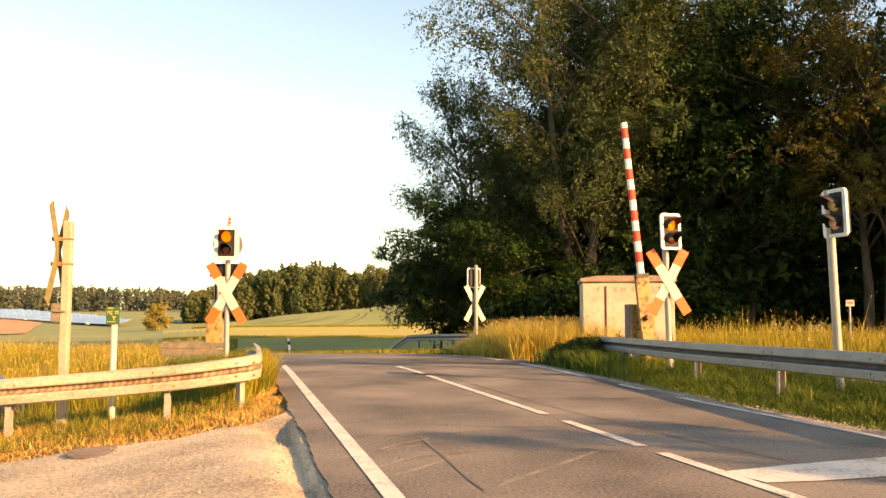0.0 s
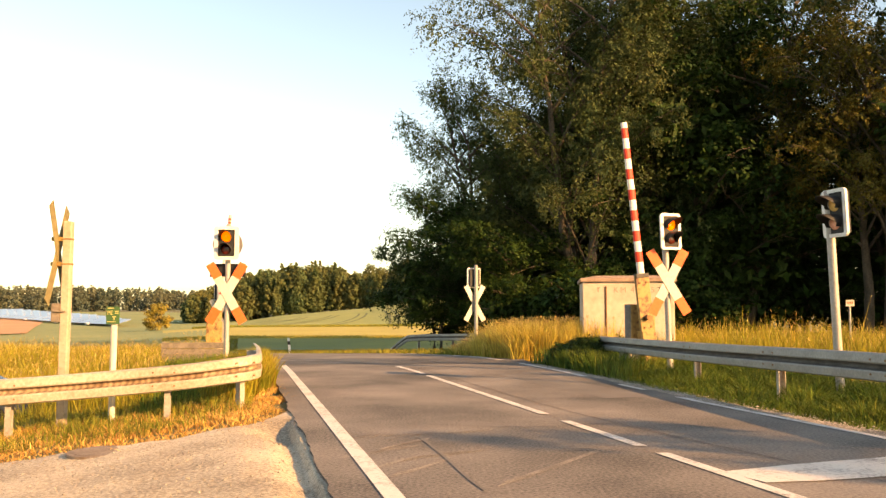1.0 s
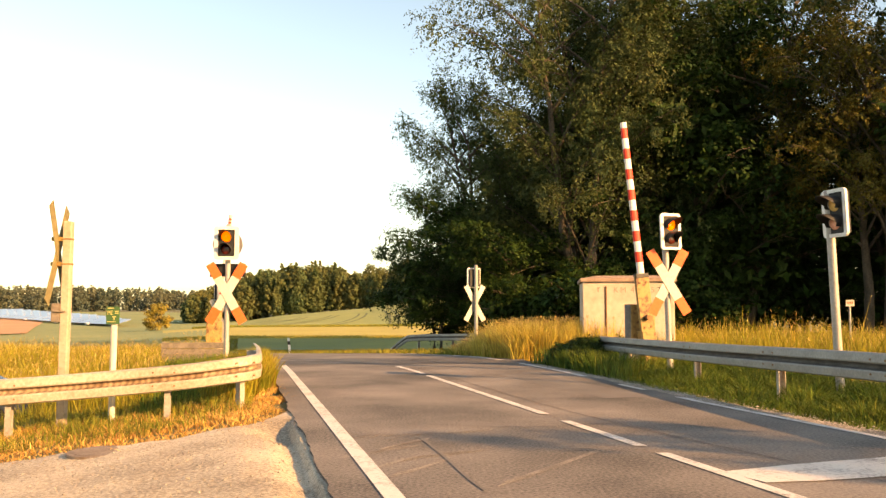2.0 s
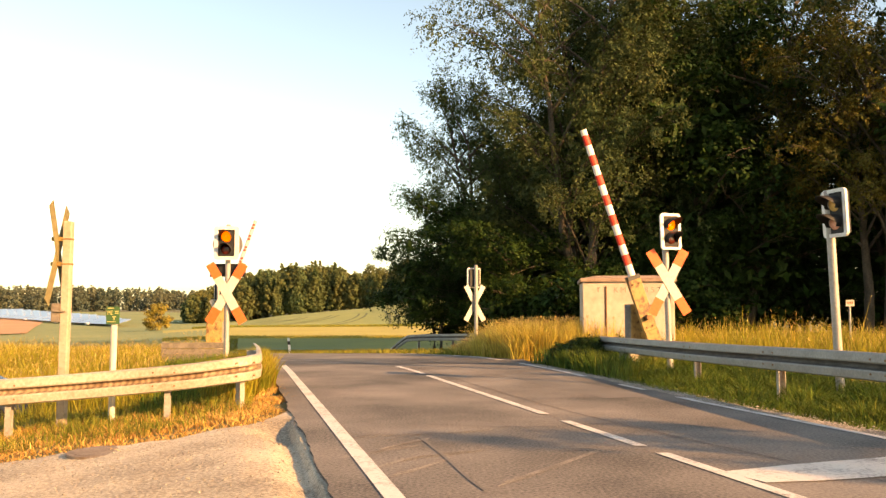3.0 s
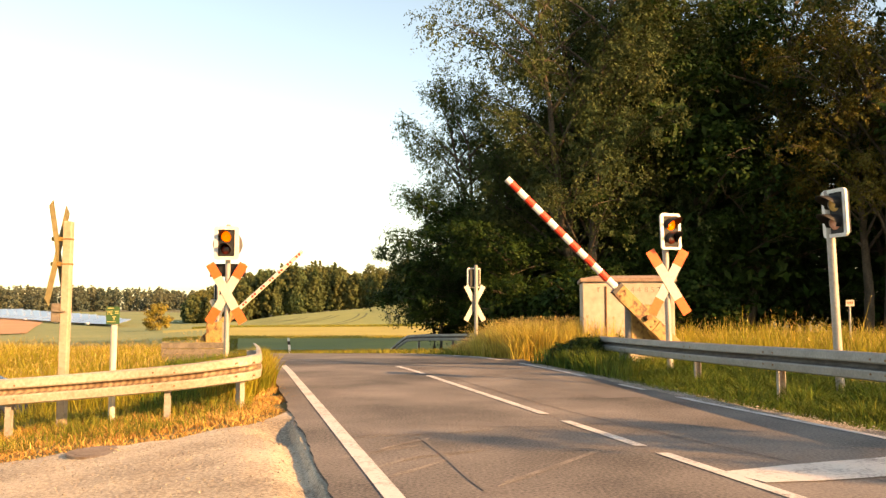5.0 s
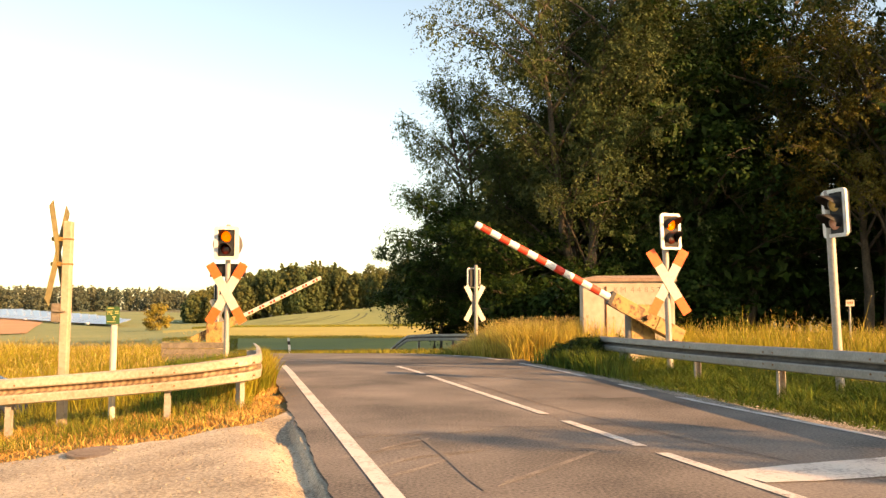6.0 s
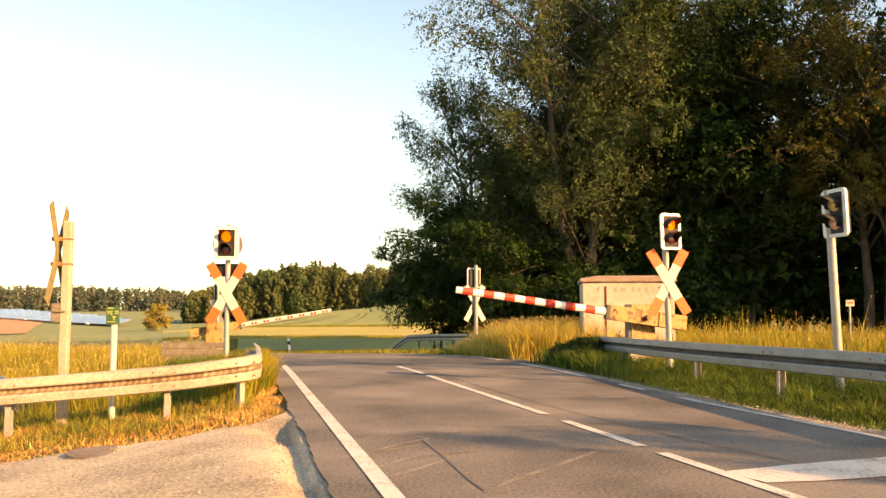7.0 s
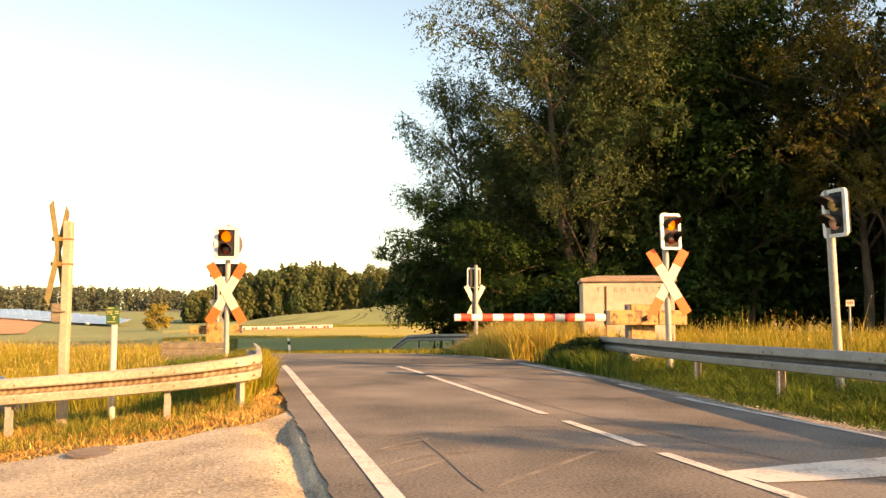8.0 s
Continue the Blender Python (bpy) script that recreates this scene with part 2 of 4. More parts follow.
def rounded(w, h, r, n=5):
    """Outline of a rounded rectangle centred at 0."""
    out = []
    for cx, cz, a0 in ((w / 2 - r, h / 2 - r, 0), (-w / 2 + r, h / 2 - r, 90), (-w / 2 + r, -h / 2 + r, 180), (w / 2 - r, -h / 2 + r, 270)):
        for i in range(n + 1):
            a = radians(a0 + 90 * i / n)
            out.append((cx + r * math.cos(a), cz + r * math.sin(a)))
    return out


def raw_mesh(name, verts, faces, mat):
    me = bpy.data.meshes.new(name)
    v = np.asarray(verts, np.float32).reshape(-1, 3)
    f = np.asarray(faces, np.int32)
    me.vertices.add(len(v))
    me.vertices.foreach_set("co", v.ravel())
    k = f.shape[1]
    me.loops.add(f.size)
    me.loops.foreach_set("vertex_index", f.ravel())
    me.polygons.add(len(f))
    me.polygons.foreach_set("loop_start", np.arange(0, f.size, k, dtype=np.int32))
    me.update(calc_edges=True)
    me.validate()
    for one in (mat if isinstance(mat, (list, tuple)) else [mat]):
        me.materials.append(one)
    return me


def sheet(name, xs, ys, lift, mat):
    """A draped sheet: rows of points, xs[i][j], ys[i][j]."""
    xs, ys = np.asarray(xs, float), np.asarray(ys, float)
    z = gz(xs, ys) + lift
    r, c = xs.shape
    i = np.arange(r * c).reshape(r, c)
    f = np.stack([i[:-1, :-1], i[:-1, 1:], i[1:, 1:], i[1:, :-1]], -1).reshape(-1, 4)
    me = raw_mesh(name, np.stack([xs, ys, z], -1), f, mat)
    for p in me.polygons:
        p.use_smooth = True
    return new(name, me)


# ---- land ----
def pad_edge(x):
    return np.interp(x, [-14, -9, -5, -3.2, -2.4, -2.0, -1.7], [8.7, 8.9, 9.1, 9.5, 10.0, 10.7, 11.6])


def build_ground():
    a = np.sinh(np.linspace(-6.2, 6.2, 190)) * 3.2
    b = np.concatenate([np.linspace(-60, -8, 12), np.linspace(-6, 70, 110), 70 * np.exp(np.linspace(0.03, 3.8, 70))])
    a = np.clip(a, -1600, 1600)
    b = np.concatenate([[-1500, -500, -150], b])
    xs, ys = np.meshgrid(a, b)
    under = (ys < pad_edge(xs) - 0.7) & (xs > -13) & (xs < line_right(ys) - 0.7)
    tagged(sheet("ground", xs, ys, -0.06 - 0.25 * under, SOIL), "meadow ground with dry grass and soil, reaching the horizon", "ground", kind="structure")


def line_left(y):
    return np.interp(y, [-15, 22, 30, 34, 38, 44, 50, 62, 75], [4.7355, -4.22, -6.0, -7.1, -8.8, -12.6, -17.6, -29, -42])


def line_right(y):
    return np.interp(y, [-15, 8.67, 12.13, 14.98, 22.3, 25, 27, 29, 31.5, 34, 38, 44, 50, 62, 75], [10.2, 4.61, 3.79, 3.26, 2.06, 1.6, 1.0, 0.3, -0.5, -1.4, -3.2, -7, -12, -22.5, -35])


def line_centre(y):
    return 3.945 - 0.244 * y


def strip(name, f, w, y0, y1, lift, mat, n=24, label="", cat="road marking"):
    y = np.linspace(y0, y1, n)
    x = f(y)
    ob = sheet(name, np.stack([x - w / 2, x + w / 2], 1), np.stack([y, y], 1), lift, mat)
    return tagged(ob, label, cat, kind="structure")


def build_road():
    y = np.concatenate([np.linspace(-15, 2, 20), np.linspace(2.1, 14, 200), np.linspace(14.4, 62, 90)])
    k = np.linspace(0, 1, 9)[None]
    rag = 0.022 * np.sin(y * 2.3 + np.sin(y * 1.1)) * np.sin(y * 0.9) + 0.010 * np.sin(y * 7.7 + 2 * np.sin(y * 3.1)) + np.random.default_rng(8).normal(0, 0.004, len(y))
    l, r = (line_left(y) - 0.42 + rag)[:, None], line_right(y)[:, None] + 0.32
    # broken side of the asphalt layer
    q = np.array([0.0, -0.25])[None] + 0 * l
    side = sheet("road_edge", l + np.array([0.0, 0.03])[None], np.repeat(y[:, None], 2, 1), q, ASPHALT_DARK)
    tagged(side, "broken dark edge of the asphalt layer above the gravel", "road edge", kind="structure")
    tagged(sheet("road", l * (1 - k) + r * k, np.repeat(y[:, None], 9, 1), 0.0, ASPHALT), "worn grey asphalt country road with patches and cracks", "road", kind="structure")
    yy = np.linspace(0, 1, 14)[:, None]
    # darker asphalt of the crossing itself
    l2, r2 = line_left(np.array([21.3]))[0] - 0.5, line_right(np.array([22.5]))[0] + 0.35
    xx = l2 + (r2 - l2) * np.linspace(0, 1, 20)[None] + 0 * yy
    tagged(sheet("crossing_deck", xx, 21.6 + 3.6 * yy + 0.10 * (xx - l2), 0.006, ASPHALT_DARK), "dark asphalt deck of the railway crossing", "crossing deck", kind="structure")
    strip("edge_line", line_left, 0.152, -10, 21.2, 0.008, PAINT, 40, "worn white edge line along the asphalt road")
    strip("edge_line", line_right, 0.12, 5, 13.0, 0.008, PAINT, 20, "worn white edge line along the asphalt road")
    strip("edge_line", line_right, 0.10, 14.2, 15.3, 0.008, PAINT, 5, "worn white edge line along the asphalt road")
    strip("edge_line", line_right, 0.14, 17.2, 22.4, 0.008, PAINT, 8, "worn white edge line along the asphalt road")
    strip("edge_line", line_right, 0.22, 24.5, 58, 0.008, PAINT, 40, "worn white edge line along the asphalt road")
    for y0, y1 in ((5.0, 7.85), (8.25, 10.15), (10.8, 17.4), (17.9, 20.8)):
        strip("centre_line", line_centre, 0.13, y0, y1, 0.008, PAINT, 12, "worn white centre line on the asphalt road")
    # broad stop bar that leaves the centre line to the right
    t = np.linspace(0, 1, 12)
    tx, lx = 2.28 + 2.7 * t, 2.47 + 2.5 * t
    ty = np.interp(tx, [2.28, 3.03, 4.06, 5.0], [6.92, 7.26, 7.64, 7.9])
    ly = np.interp(lx, [2.47, 2.96, 3.59, 5.0], [6.48, 6.56, 6.75, 7.15])
    bx, by = np.stack([tx, lx], 1), np.stack([ty, ly], 1)
    tagged(sheet("stop_bar", bx, by, 0.009, PAINT), "broad worn white stop bar on the asphalt road", "road marking", kind="structure")


def flat_line(name, pts, w, lift, mat, label, cat="road wear"):
    p = spline([(x, y, 0) for x, y in pts], 6)
    a, b = [], []
    for i, q in enumerate(p):
        d = (p[min(i + 1, len(p) - 1)] - p[max(i - 1, 0)]).normalized()
        n = Vector((-d.y, d.x, 0)) * w * 0.5
        a.append((q.x - n.x, q.x + n.x))
        b.append((q.y - n.y, q.y + n.y))
    return tagged(sheet(name, a, b, lift, mat), label, cat, kind="structure")


def build_wear():
    for off in (0.0, 1.5):
        flat_line("rail", [(-14, 20.9 + off), (-5, 22.3 + off), (3, 23.5 + off), (9, 24.4 + off)], 0.07, 0.013, STEEL, "flush steel rail across the asphalt", "rail")
        flat_line("flangeway", [(-14, 21.02 + off), (-5, 22.42 + off), (3, 23.62 + off), (9, 24.52 + off)], 0.10, 0.011, BLACK, "dark groove beside the rail", "rail groove")
    crack = [[(-3.6, 16.6), (-1.9, 16.3), (-0.3, 16.0)], [(-4.2, 18.8), (-1.5, 18.0), (1.0, 17.8), (2.4, 17.6)], [(-0.5, 9.9), (1.0, 9.6), (2.2, 10.0), (3.4, 10.1)],
             [(3.0, 12.2), (2.2, 12.8), (1.2, 12.6)]]
    for k, c in enumerate(crack):
        flat_line("crack", c, 0.016, 0.0085 + 0.0005 * k, CRACK, "thin dark sealed crack in the asphalt")
    scuff = [[(-0.93, 7.58), (-0.65, 7.88), (-0.24, 8.28)], [(-0.94, 8.84), (-0.38, 8.96), (0.10, 9.08), (0.54, 9.38)], [(-0.56, 7.10), (-0.32, 7.49), (-0.02, 7.70), (0.35, 7.94)],
             [(-0.42, 6.74), (-0.21, 7.04), (0.03, 7.49)], [(0.41, 6.36), (0.82, 6.96), (1.46, 7.94)], [(1.14, 7.94), (1.32, 8.04), (1.46, 7.94)], [(-0.63, 7.94), (-0.46, 8.28), (-0.14, 8.72)]]
    n = 0
    for c in scuff:
        for q in range(3):
            n += 1
            flat_line("tyre_scuff", [(x + 0.015 * q, y + 0.06 * q) for x, y in c], 0.018, 0.002 + 0.0002 * n, SCUFF, "pale dusty tyre scuff on the asphalt")
    for c, w in (([(-0.23, 8.79), (0.02, 7.61), (0.20, 6.66), (0.31, 6.21)], 0.03),):
        n += 1
        flat_line("tyre_mark", c, w, 0.002 + 0.0002 * n, ASPHALT_PATCH, "faint dark tyre mark on the asphalt")
    flat_line("asphalt_patch", [(2.9, 13.0), (2.2, 15.4), (1.6, 18.0)], 0.9, 0.002, ASPHALT_PATCH, "slightly darker asphalt repair patch")
    flat_line("asphalt_seam", [(3.95, 5.2), (1.7, 11.0), (-0.6, 20.0)], 0.015, 0.0082, CRACK, "dark seam along the middle of the road")


def field(name, u0, u1, d0, d1, lift, mat, label, nu=60, nd=60):
    u = np.linspace(u0, u1, nu)[None]
    d = np.linspace(d0, d1, nd)[:, None]
    return tagged(sheet(name, u * d, d + 0 * u, lift, mat), label, "field", kind="structure")


def build_fields():
    field("field_bank", -0.245, 0.06, 64, 80.5, 0.1, BANK_GREEN, "shaded green grass bank below the grain field")
    field("field_golden", -0.335, 0.08, 80, 123, 0.05, CROP_GOLD, "golden ripening grain field")
    field("field_green", -0.335, 0.10, 123, 216, 0.05, CROP_GREEN, "pale green grain field on a low hill")
    field("field_meadow", -0.66, -0.27, 62, 470, 0.05, MEADOW, "pale green meadow in the valley")
    d = np.linspace(104, 285, 40)[:, None]
    u = -0.64 + (np.interp(d, [104, 112, 118, 235, 285], [-0.56, -0.535, -0.497, -0.477, -0.52]) + 0.64) * np.linspace(0, 1, 20)[None]
    tagged(sheet("field_ploughed", u * d, d + 0 * u, 0.16, PLOUGH), "bare orange brown ploughed field", "field", kind="structure")
    for c in TRACKS:
        for off in (-0.75, 0.75):
            d = np.linspace(127, 166, 40)
            x = track_x(c, d) + off
            sh = sheet("tramline", np.stack([x - 0.2, x + 0.2], 1), np.stack([d, d], 1), 0.10, CROP_TRACK)
            tagged(sh, "dark tractor track through the green grain", "tramline", "tramlines in the field", kind="structure")


def build_crops():
    rng = np.random.default_rng(15)

    def stand(name, u0, u1, d0, d1, n, h, w, mat, label, seed):
        d = np.sqrt(rng.uniform(d0 ** 2, d1 ** 2, n))
        x = rng.uniform(u0, u1, n) * d
        grass(name, x, d, h * rng.uniform(0.6, 1.15, n), w, mat, label, seed, 0.12, 0.0)
    stand("golden_crop", -0.335, 0.08, 79.5, 83, 9000, 0.30, 0.05, CROP_GOLD, "golden ripening grain at the field's edge", 31)
    stand("bank_grass", -0.26, 0.06, 63, 81, 12000, 0.09, 0.05, BANK_GREEN, "green grass on the shaded bank", 34)
    stand("field_margin", -0.30, 0.08, 121.5, 123.5, 9000, 0.35, 0.06, BANK_GREEN, "darker green grass strip between two grain fields", 33)


def build_solar():
    """Rows that run slantwise down the far slope."""
    us = np.arange(-0.62, -0.374, 0.0095)
    front = np.interp(us, [-0.62, -0.53, -0.467, -0.374], [345, 283, 226, 174])
    back = np.interp(us, [-0.62, -0.53, -0.49, -0.443, -0.387, -0.374], [560, 480, 363, 303, 208, 186])
    for k in range(9):
        base = thing("solar_row", Matrix(), "long row of blue solar panels on a distant slope", "solar panels", "solar rows")
        d = front + (back - front) * k / 8
        for i in range(len(us) - 1):
            if k > 2 and back[i] - front[i] < 9 * k:
                continue
            p, q = Vector((us[i] * d[i], d[i], 0)), Vector((us[i + 1] * d[i + 1], d[i + 1], 0))
            c = (p + q) / 2
            z = float(gz(c.x, c.y))
            yaw = math.atan2(q.y - p.y, q.x - p.x)
            m = Matrix.Translation((c.x, c.y, z + 1.1)) @ Matrix.Rotation(yaw, 4, "Z") @ Matrix.Rotation(radians(18), 4, "X")
            bm = bmesh.new()
            box(bm, (q - p).length * 0.985, 3.4, 0.10, m)
            part("panel", bm, SOLAR, base)
            if i % 3 == 0:
                bm = bmesh.new()
                box(bm, 0.12, 0.12, 1.2, Matrix.Translation((c.x, c.y, z + 0.5)))
                part("support", bm, POLE, base, "pale steel support")
            # white boxes added for the bright reflective streaks along the front row
            if k == 0 and i % 4 == 1:
                bm = bmesh.new()
                box(bm, 2.6, 0.5, 0.35, m @ Matrix.Translation((0, -1.9, 0.05)))
                part("white_box", bm, WHITE, base, "white box added for a bright streak at the row's foot")


TRACKS = ((-26.4, -33.6, -43.1), (-20.9, -27.7, -36.8), (-15.5, -21.4, -29.4), (-9.8, -15.5, -23.2), (-4.3, -10.2, -18.1))


def track_x(c, d):
    """Way of a tractor track: three x at 130, 160 and 200 m."""
    a, b, e = c
    return a * (d - 160) * (d - 200) / 1200 - b * (d - 130) * (d - 200) / 1200 + e * (d - 130) * (d - 160) / 2800


build_ground()
build_road()
build_fields()


# ---- verge and gravel ----
def build_gravel():
    t = np.linspace(0, 1, 110)[:, None] ** 0.7
    k = 1 - (1 - np.linspace(0, 1, 80)[None]) ** 2.2
    x0 = -14 + 12.3 * k
    y = -12 + (pad_edge(x0) + 12) * t
    x = -14 + (line_left(y) - 0.38 + 14) * k
    lump = 0.010 * np.sin(x * 5.3 + 2 * np.sin(y * 2.1)) * np.sin(y * 4.4 + x) + 0.006 * np.sin(x * 13.0 + y * 3) * np.sin(y * 17.0 - x * 4)
    tagged(sheet("gravel_pad", x, y, -0.025 + lump, GRAVEL), "pale compacted gravel layby beside the asphalt road", "gravel", kind="structure")
    rng = np.random.default_rng(4)
    n = 9000
    sx, sy = rng.uniform(-8, 0.3, n), rng.uniform(4.6, 10.6, n)
    ok = (sy < pad_edge(sx) + rng.normal(0, 0.12, n)) & (sx < line_left(sy) - 0.3)
    sx, sy = sx[ok], sy[ok]
    r = np.abs(rng.normal(0.0, 0.004, len(sx))) + 0.002
    base = np.array([[1, 0, 0], [0, 1, 0], [-1, 0, 0], [0, -1, 0], [0, 0, 0.8], [0, 0, -0.8]], float)
    v = base[None] * r[:, None, None] * rng.uniform(0.6, 1.4, (len(sx), 6, 1)) + np.stack([sx, sy, gz(sx, sy) - 0.018], 1)[:, None]
    tri = np.array([[0, 1, 4], [1, 2, 4], [2, 3, 4], [3, 0, 4], [1, 0, 5], [2, 1, 5], [3, 2, 5], [0, 3, 5]])
    f = (tri[None] + (np.arange(len(sx)) * 6)[:, None, None]).reshape(-1, 3)
    tagged(new("loose_gravel", raw_mesh("loose_gravel", v, f, STONE)), "loose pale stones scattered on the gravel layby", "gravel", kind="stuff")


def build_grit():
    rng = np.random.default_rng(14)
    n = 9000
    y = rng.uniform(7, 22, n)
    x = line_right(y) + 0.10 + np.abs(rng.normal(0, 0.17, n))
    r = np.abs(rng.normal(0.0, 0.006, n)) + 0.004
    base = np.array([[1, 0, 0], [-0.5, 0.8, 0], [-0.5, -0.8, 0], [0, 0, 0.7]], float)
    v = base[None] * r[:, None, None] * rng.uniform(0.6, 1.4, (n, 4, 1)) + np.stack([x, y, gz(x, y) + 0.001], 1)[:, None]
    tri = np.array([[0, 1, 3], [1, 2, 3], [2, 0, 3]])
    f = (tri[None] + (np.arange(n) * 4)[:, None, None]).reshape(-1, 3)
    tagged(new("roadside_grit", raw_mesh("roadside_grit", v, f, STONE)), "pale loose grit along the asphalt edge", "gravel", kind="stuff")


# ---- guardrails ----
PROFILE = [(0.0, 0.175), (0.045, 0.172), (0.074, 0.155), (0.084, 0.062), (0.072, 0.042), (0.006, 0.024), (0.0, 0.0),
           (0.006, -0.024), (0.072, -0.042), (0.084, -0.062), (0.074, -0.155), (0.045, -0.172), (0.0, -0.175)]


def beam(bm, path, prof=PROFILE, thick=0.006, dirt_shade=False):
    """A W-shaped steel beam swept along points (x, y, z of its top); it faces to the right of its way."""
    pts = [Vector(p) for p in path]
    rings = []
    for i, p in enumerate(pts):
        d = (pts[min(i + 1, len(pts) - 1)] - pts[max(i - 1, 0)])
        nrm = Vector((d.y, -d.x, 0)).normalized()
        c = p - Vector((0, 0, 0.175))
        rings.append([bm.verts.new(c + nrm * o + Vector((0, 0, z))) for o, z in prof]
                     + [bm.verts.new(c + nrm * (o - thick) + Vector((0, 0, z))) for o, z in reversed(prof)])
    n = len(rings[0])
    for a, b in zip(rings, rings[1:]):
        for j in range(n):
            f = bm.faces.new((a[j], b[j], b[(j + 1) % n], a[(j + 1) % n]))
            # second colour in the fold: dirt on worn steel, painted shade on grey
            f.material_index = int(dirt_shade and 4 <= j <= 7)
    bm.faces.new(rings[0])
    bm.faces.new(rings[-1][::-1])
    bmesh.ops.recalc_face_normals(bm, faces=bm.faces)
    return bm


def guardrail(path, posts, steel, label, bolts=True):
    base = thing("guardrail", Matrix(), label, "guardrail", "guardrails at the crossing")
    part("rail_beam", beam(bmesh.new(), path, dirt_shade=True), [steel, GROOVE if steel is STEEL_WORN else GROOVE_SHADE], base, "corrugated steel beam")
    pts = [Vector(p) for p in path]
    for px, py, side in posts:
        near = min(range(len(pts) - 1), key=lambda i: ((pts[i] + pts[i + 1]) / 2 - Vector((px, py, 0))).to_2d().length)
        d = (pts[near + 1] - pts[near]).to_2d()
        f = max(0.0, min(1.0, (Vector((px, py)) - pts[near].to_2d()).dot(d) / d.length_squared))
        top = pts[near].lerp(pts[near + 1], f)
        nrm = Vector((d.y, -d.x, 0)).normalized()
        g = float(gz(top.x, top.y)) - 0.15
        bm = bmesh.new()
        c = top - nrm * 0.10
        h = top.z - 0.06 - g
        turn = Matrix.Rotation(math.atan2(d.y, d.x), 4, "Z")
        m = Matrix.Translation((c.x, c.y, g + h / 2)) @ turn
        box(bm, 0.008, 0.11, h, m)
        box(bm, 0.075, 0.008, h, m @ Matrix.Translation((0.034, 0.052, 0)))
        box(bm, 0.075, 0.008, h, m @ Matrix.Translation((0.034, -0.052, 0)))
        part("post", bm, POST_STEEL, base, "weathered steel post")
        bm = bmesh.new()
        box(bm, 0.09, 0.12, 0.2, Matrix.Translation(top - nrm * 0.06 - Vector((0, 0, 0.175))) @ turn)
        part("spacer", bm, POST_STEEL, base)
        if bolts:
            for dz in (-0.085, -0.265):
                for dx in (-0.14, 0.14):
                    q = top + Vector((d.x, d.y, 0)).normalized() * dx + Vector((0, 0, dz)) + nrm * 0.075
                    bm = bmesh.new()
                    rod(bm, q, q + nrm * 0.018, 0.013, seg=8)
                    part("bolt", bm, RUST, base)
    return base


def spline(pts, n=8):
    """Points on a smooth curve through pts."""
    p = [Vector(q) for q in pts]
    p = [2 * p[0] - p[1]] + p + [2 * p[-1] - p[-2]]
    out = []
    for i in range(1, len(p) - 2):
        for k in range(n):
            t = k / n
            a, b, c, d = p[i - 1:i + 3]
            out.append(0.5 * (2 * b + (c - a) * t + (2 * a - 5 * b + 4 * c - d) * t * t + (3 * b - a - 3 * c + d) * t ** 3))
    return out + [p[-2]]


def build_guardrails():
    right = spline([(4.12, 21.9, 0.69), (4.30, 19.7, 0.71), (4.62, 15.6, 0.755), (4.98, 12.7, 0.79), (5.30, 10.3, 0.815), (5.75, 7.0, 0.83)], 5)
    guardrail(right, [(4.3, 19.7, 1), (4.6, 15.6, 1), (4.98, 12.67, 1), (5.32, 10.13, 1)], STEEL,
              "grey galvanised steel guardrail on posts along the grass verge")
    left = spline([(-9.0, 10.5, 0.26), (-5.9, 11.15, 0.42), (-3.8, 11.5, 0.575), (-3.0, 11.68, 0.665), (-2.74, 11.95, 0.70), (-2.80, 12.6, 0.70),
                   (-3.35, 15.0, 0.70), (-3.9, 17.2, 0.68)], 7)
    guardrail(left, [(-8.5, 10.65, 1), (-5.82, 11.2, 1), (-3.81, 11.5, 1), (-2.83, 11.8, 1), (-3.3, 14.8, 1)], STEEL_WORN,
              "weathered curved steel guardrail glowing in evening sun beside the gravel")
    far = spline([(-3.2, 48.5, -0.95), (-2.2, 46.9, -0.1), (-1.6, 46.0, 0.10), (0.4, 42.5, 0.24), (2.2, 38.0, 0.36), (3.6, 33.5, 0.48)], 5)
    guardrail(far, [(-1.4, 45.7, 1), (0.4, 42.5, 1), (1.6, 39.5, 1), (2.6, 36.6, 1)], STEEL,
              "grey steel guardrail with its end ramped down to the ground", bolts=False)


# ---- signals and crosses ----
def cross_boards(parent, z, m=Matrix(), length=1.52, width=0.20, back=False):
    for k, a in enumerate((30, -30)):
        mm = m @ Matrix.Translation((0, -0.014 * k, z)) @ Matrix.Rotation(radians(a), 4, "Y")
        bm = bmesh.new()
        box(bm, width, 0.012, length, mm, 0.003)
        board = part("board", bm, BOARD_BACK if back == 1 else (POLE if back else CREAM), parent, "bare back of a cross board" if back else "off-white cross board")
        if not back:
            for e in (1, -1):
                bm = bmesh.new()
                box(bm, width + 0.004, 0.016, 0.36, mm @ Matrix.Translation((0, 0, e * (length / 2 - 0.178))), 0.003)
                part("red_tip", bm, RED, board, "orange red reflective end")


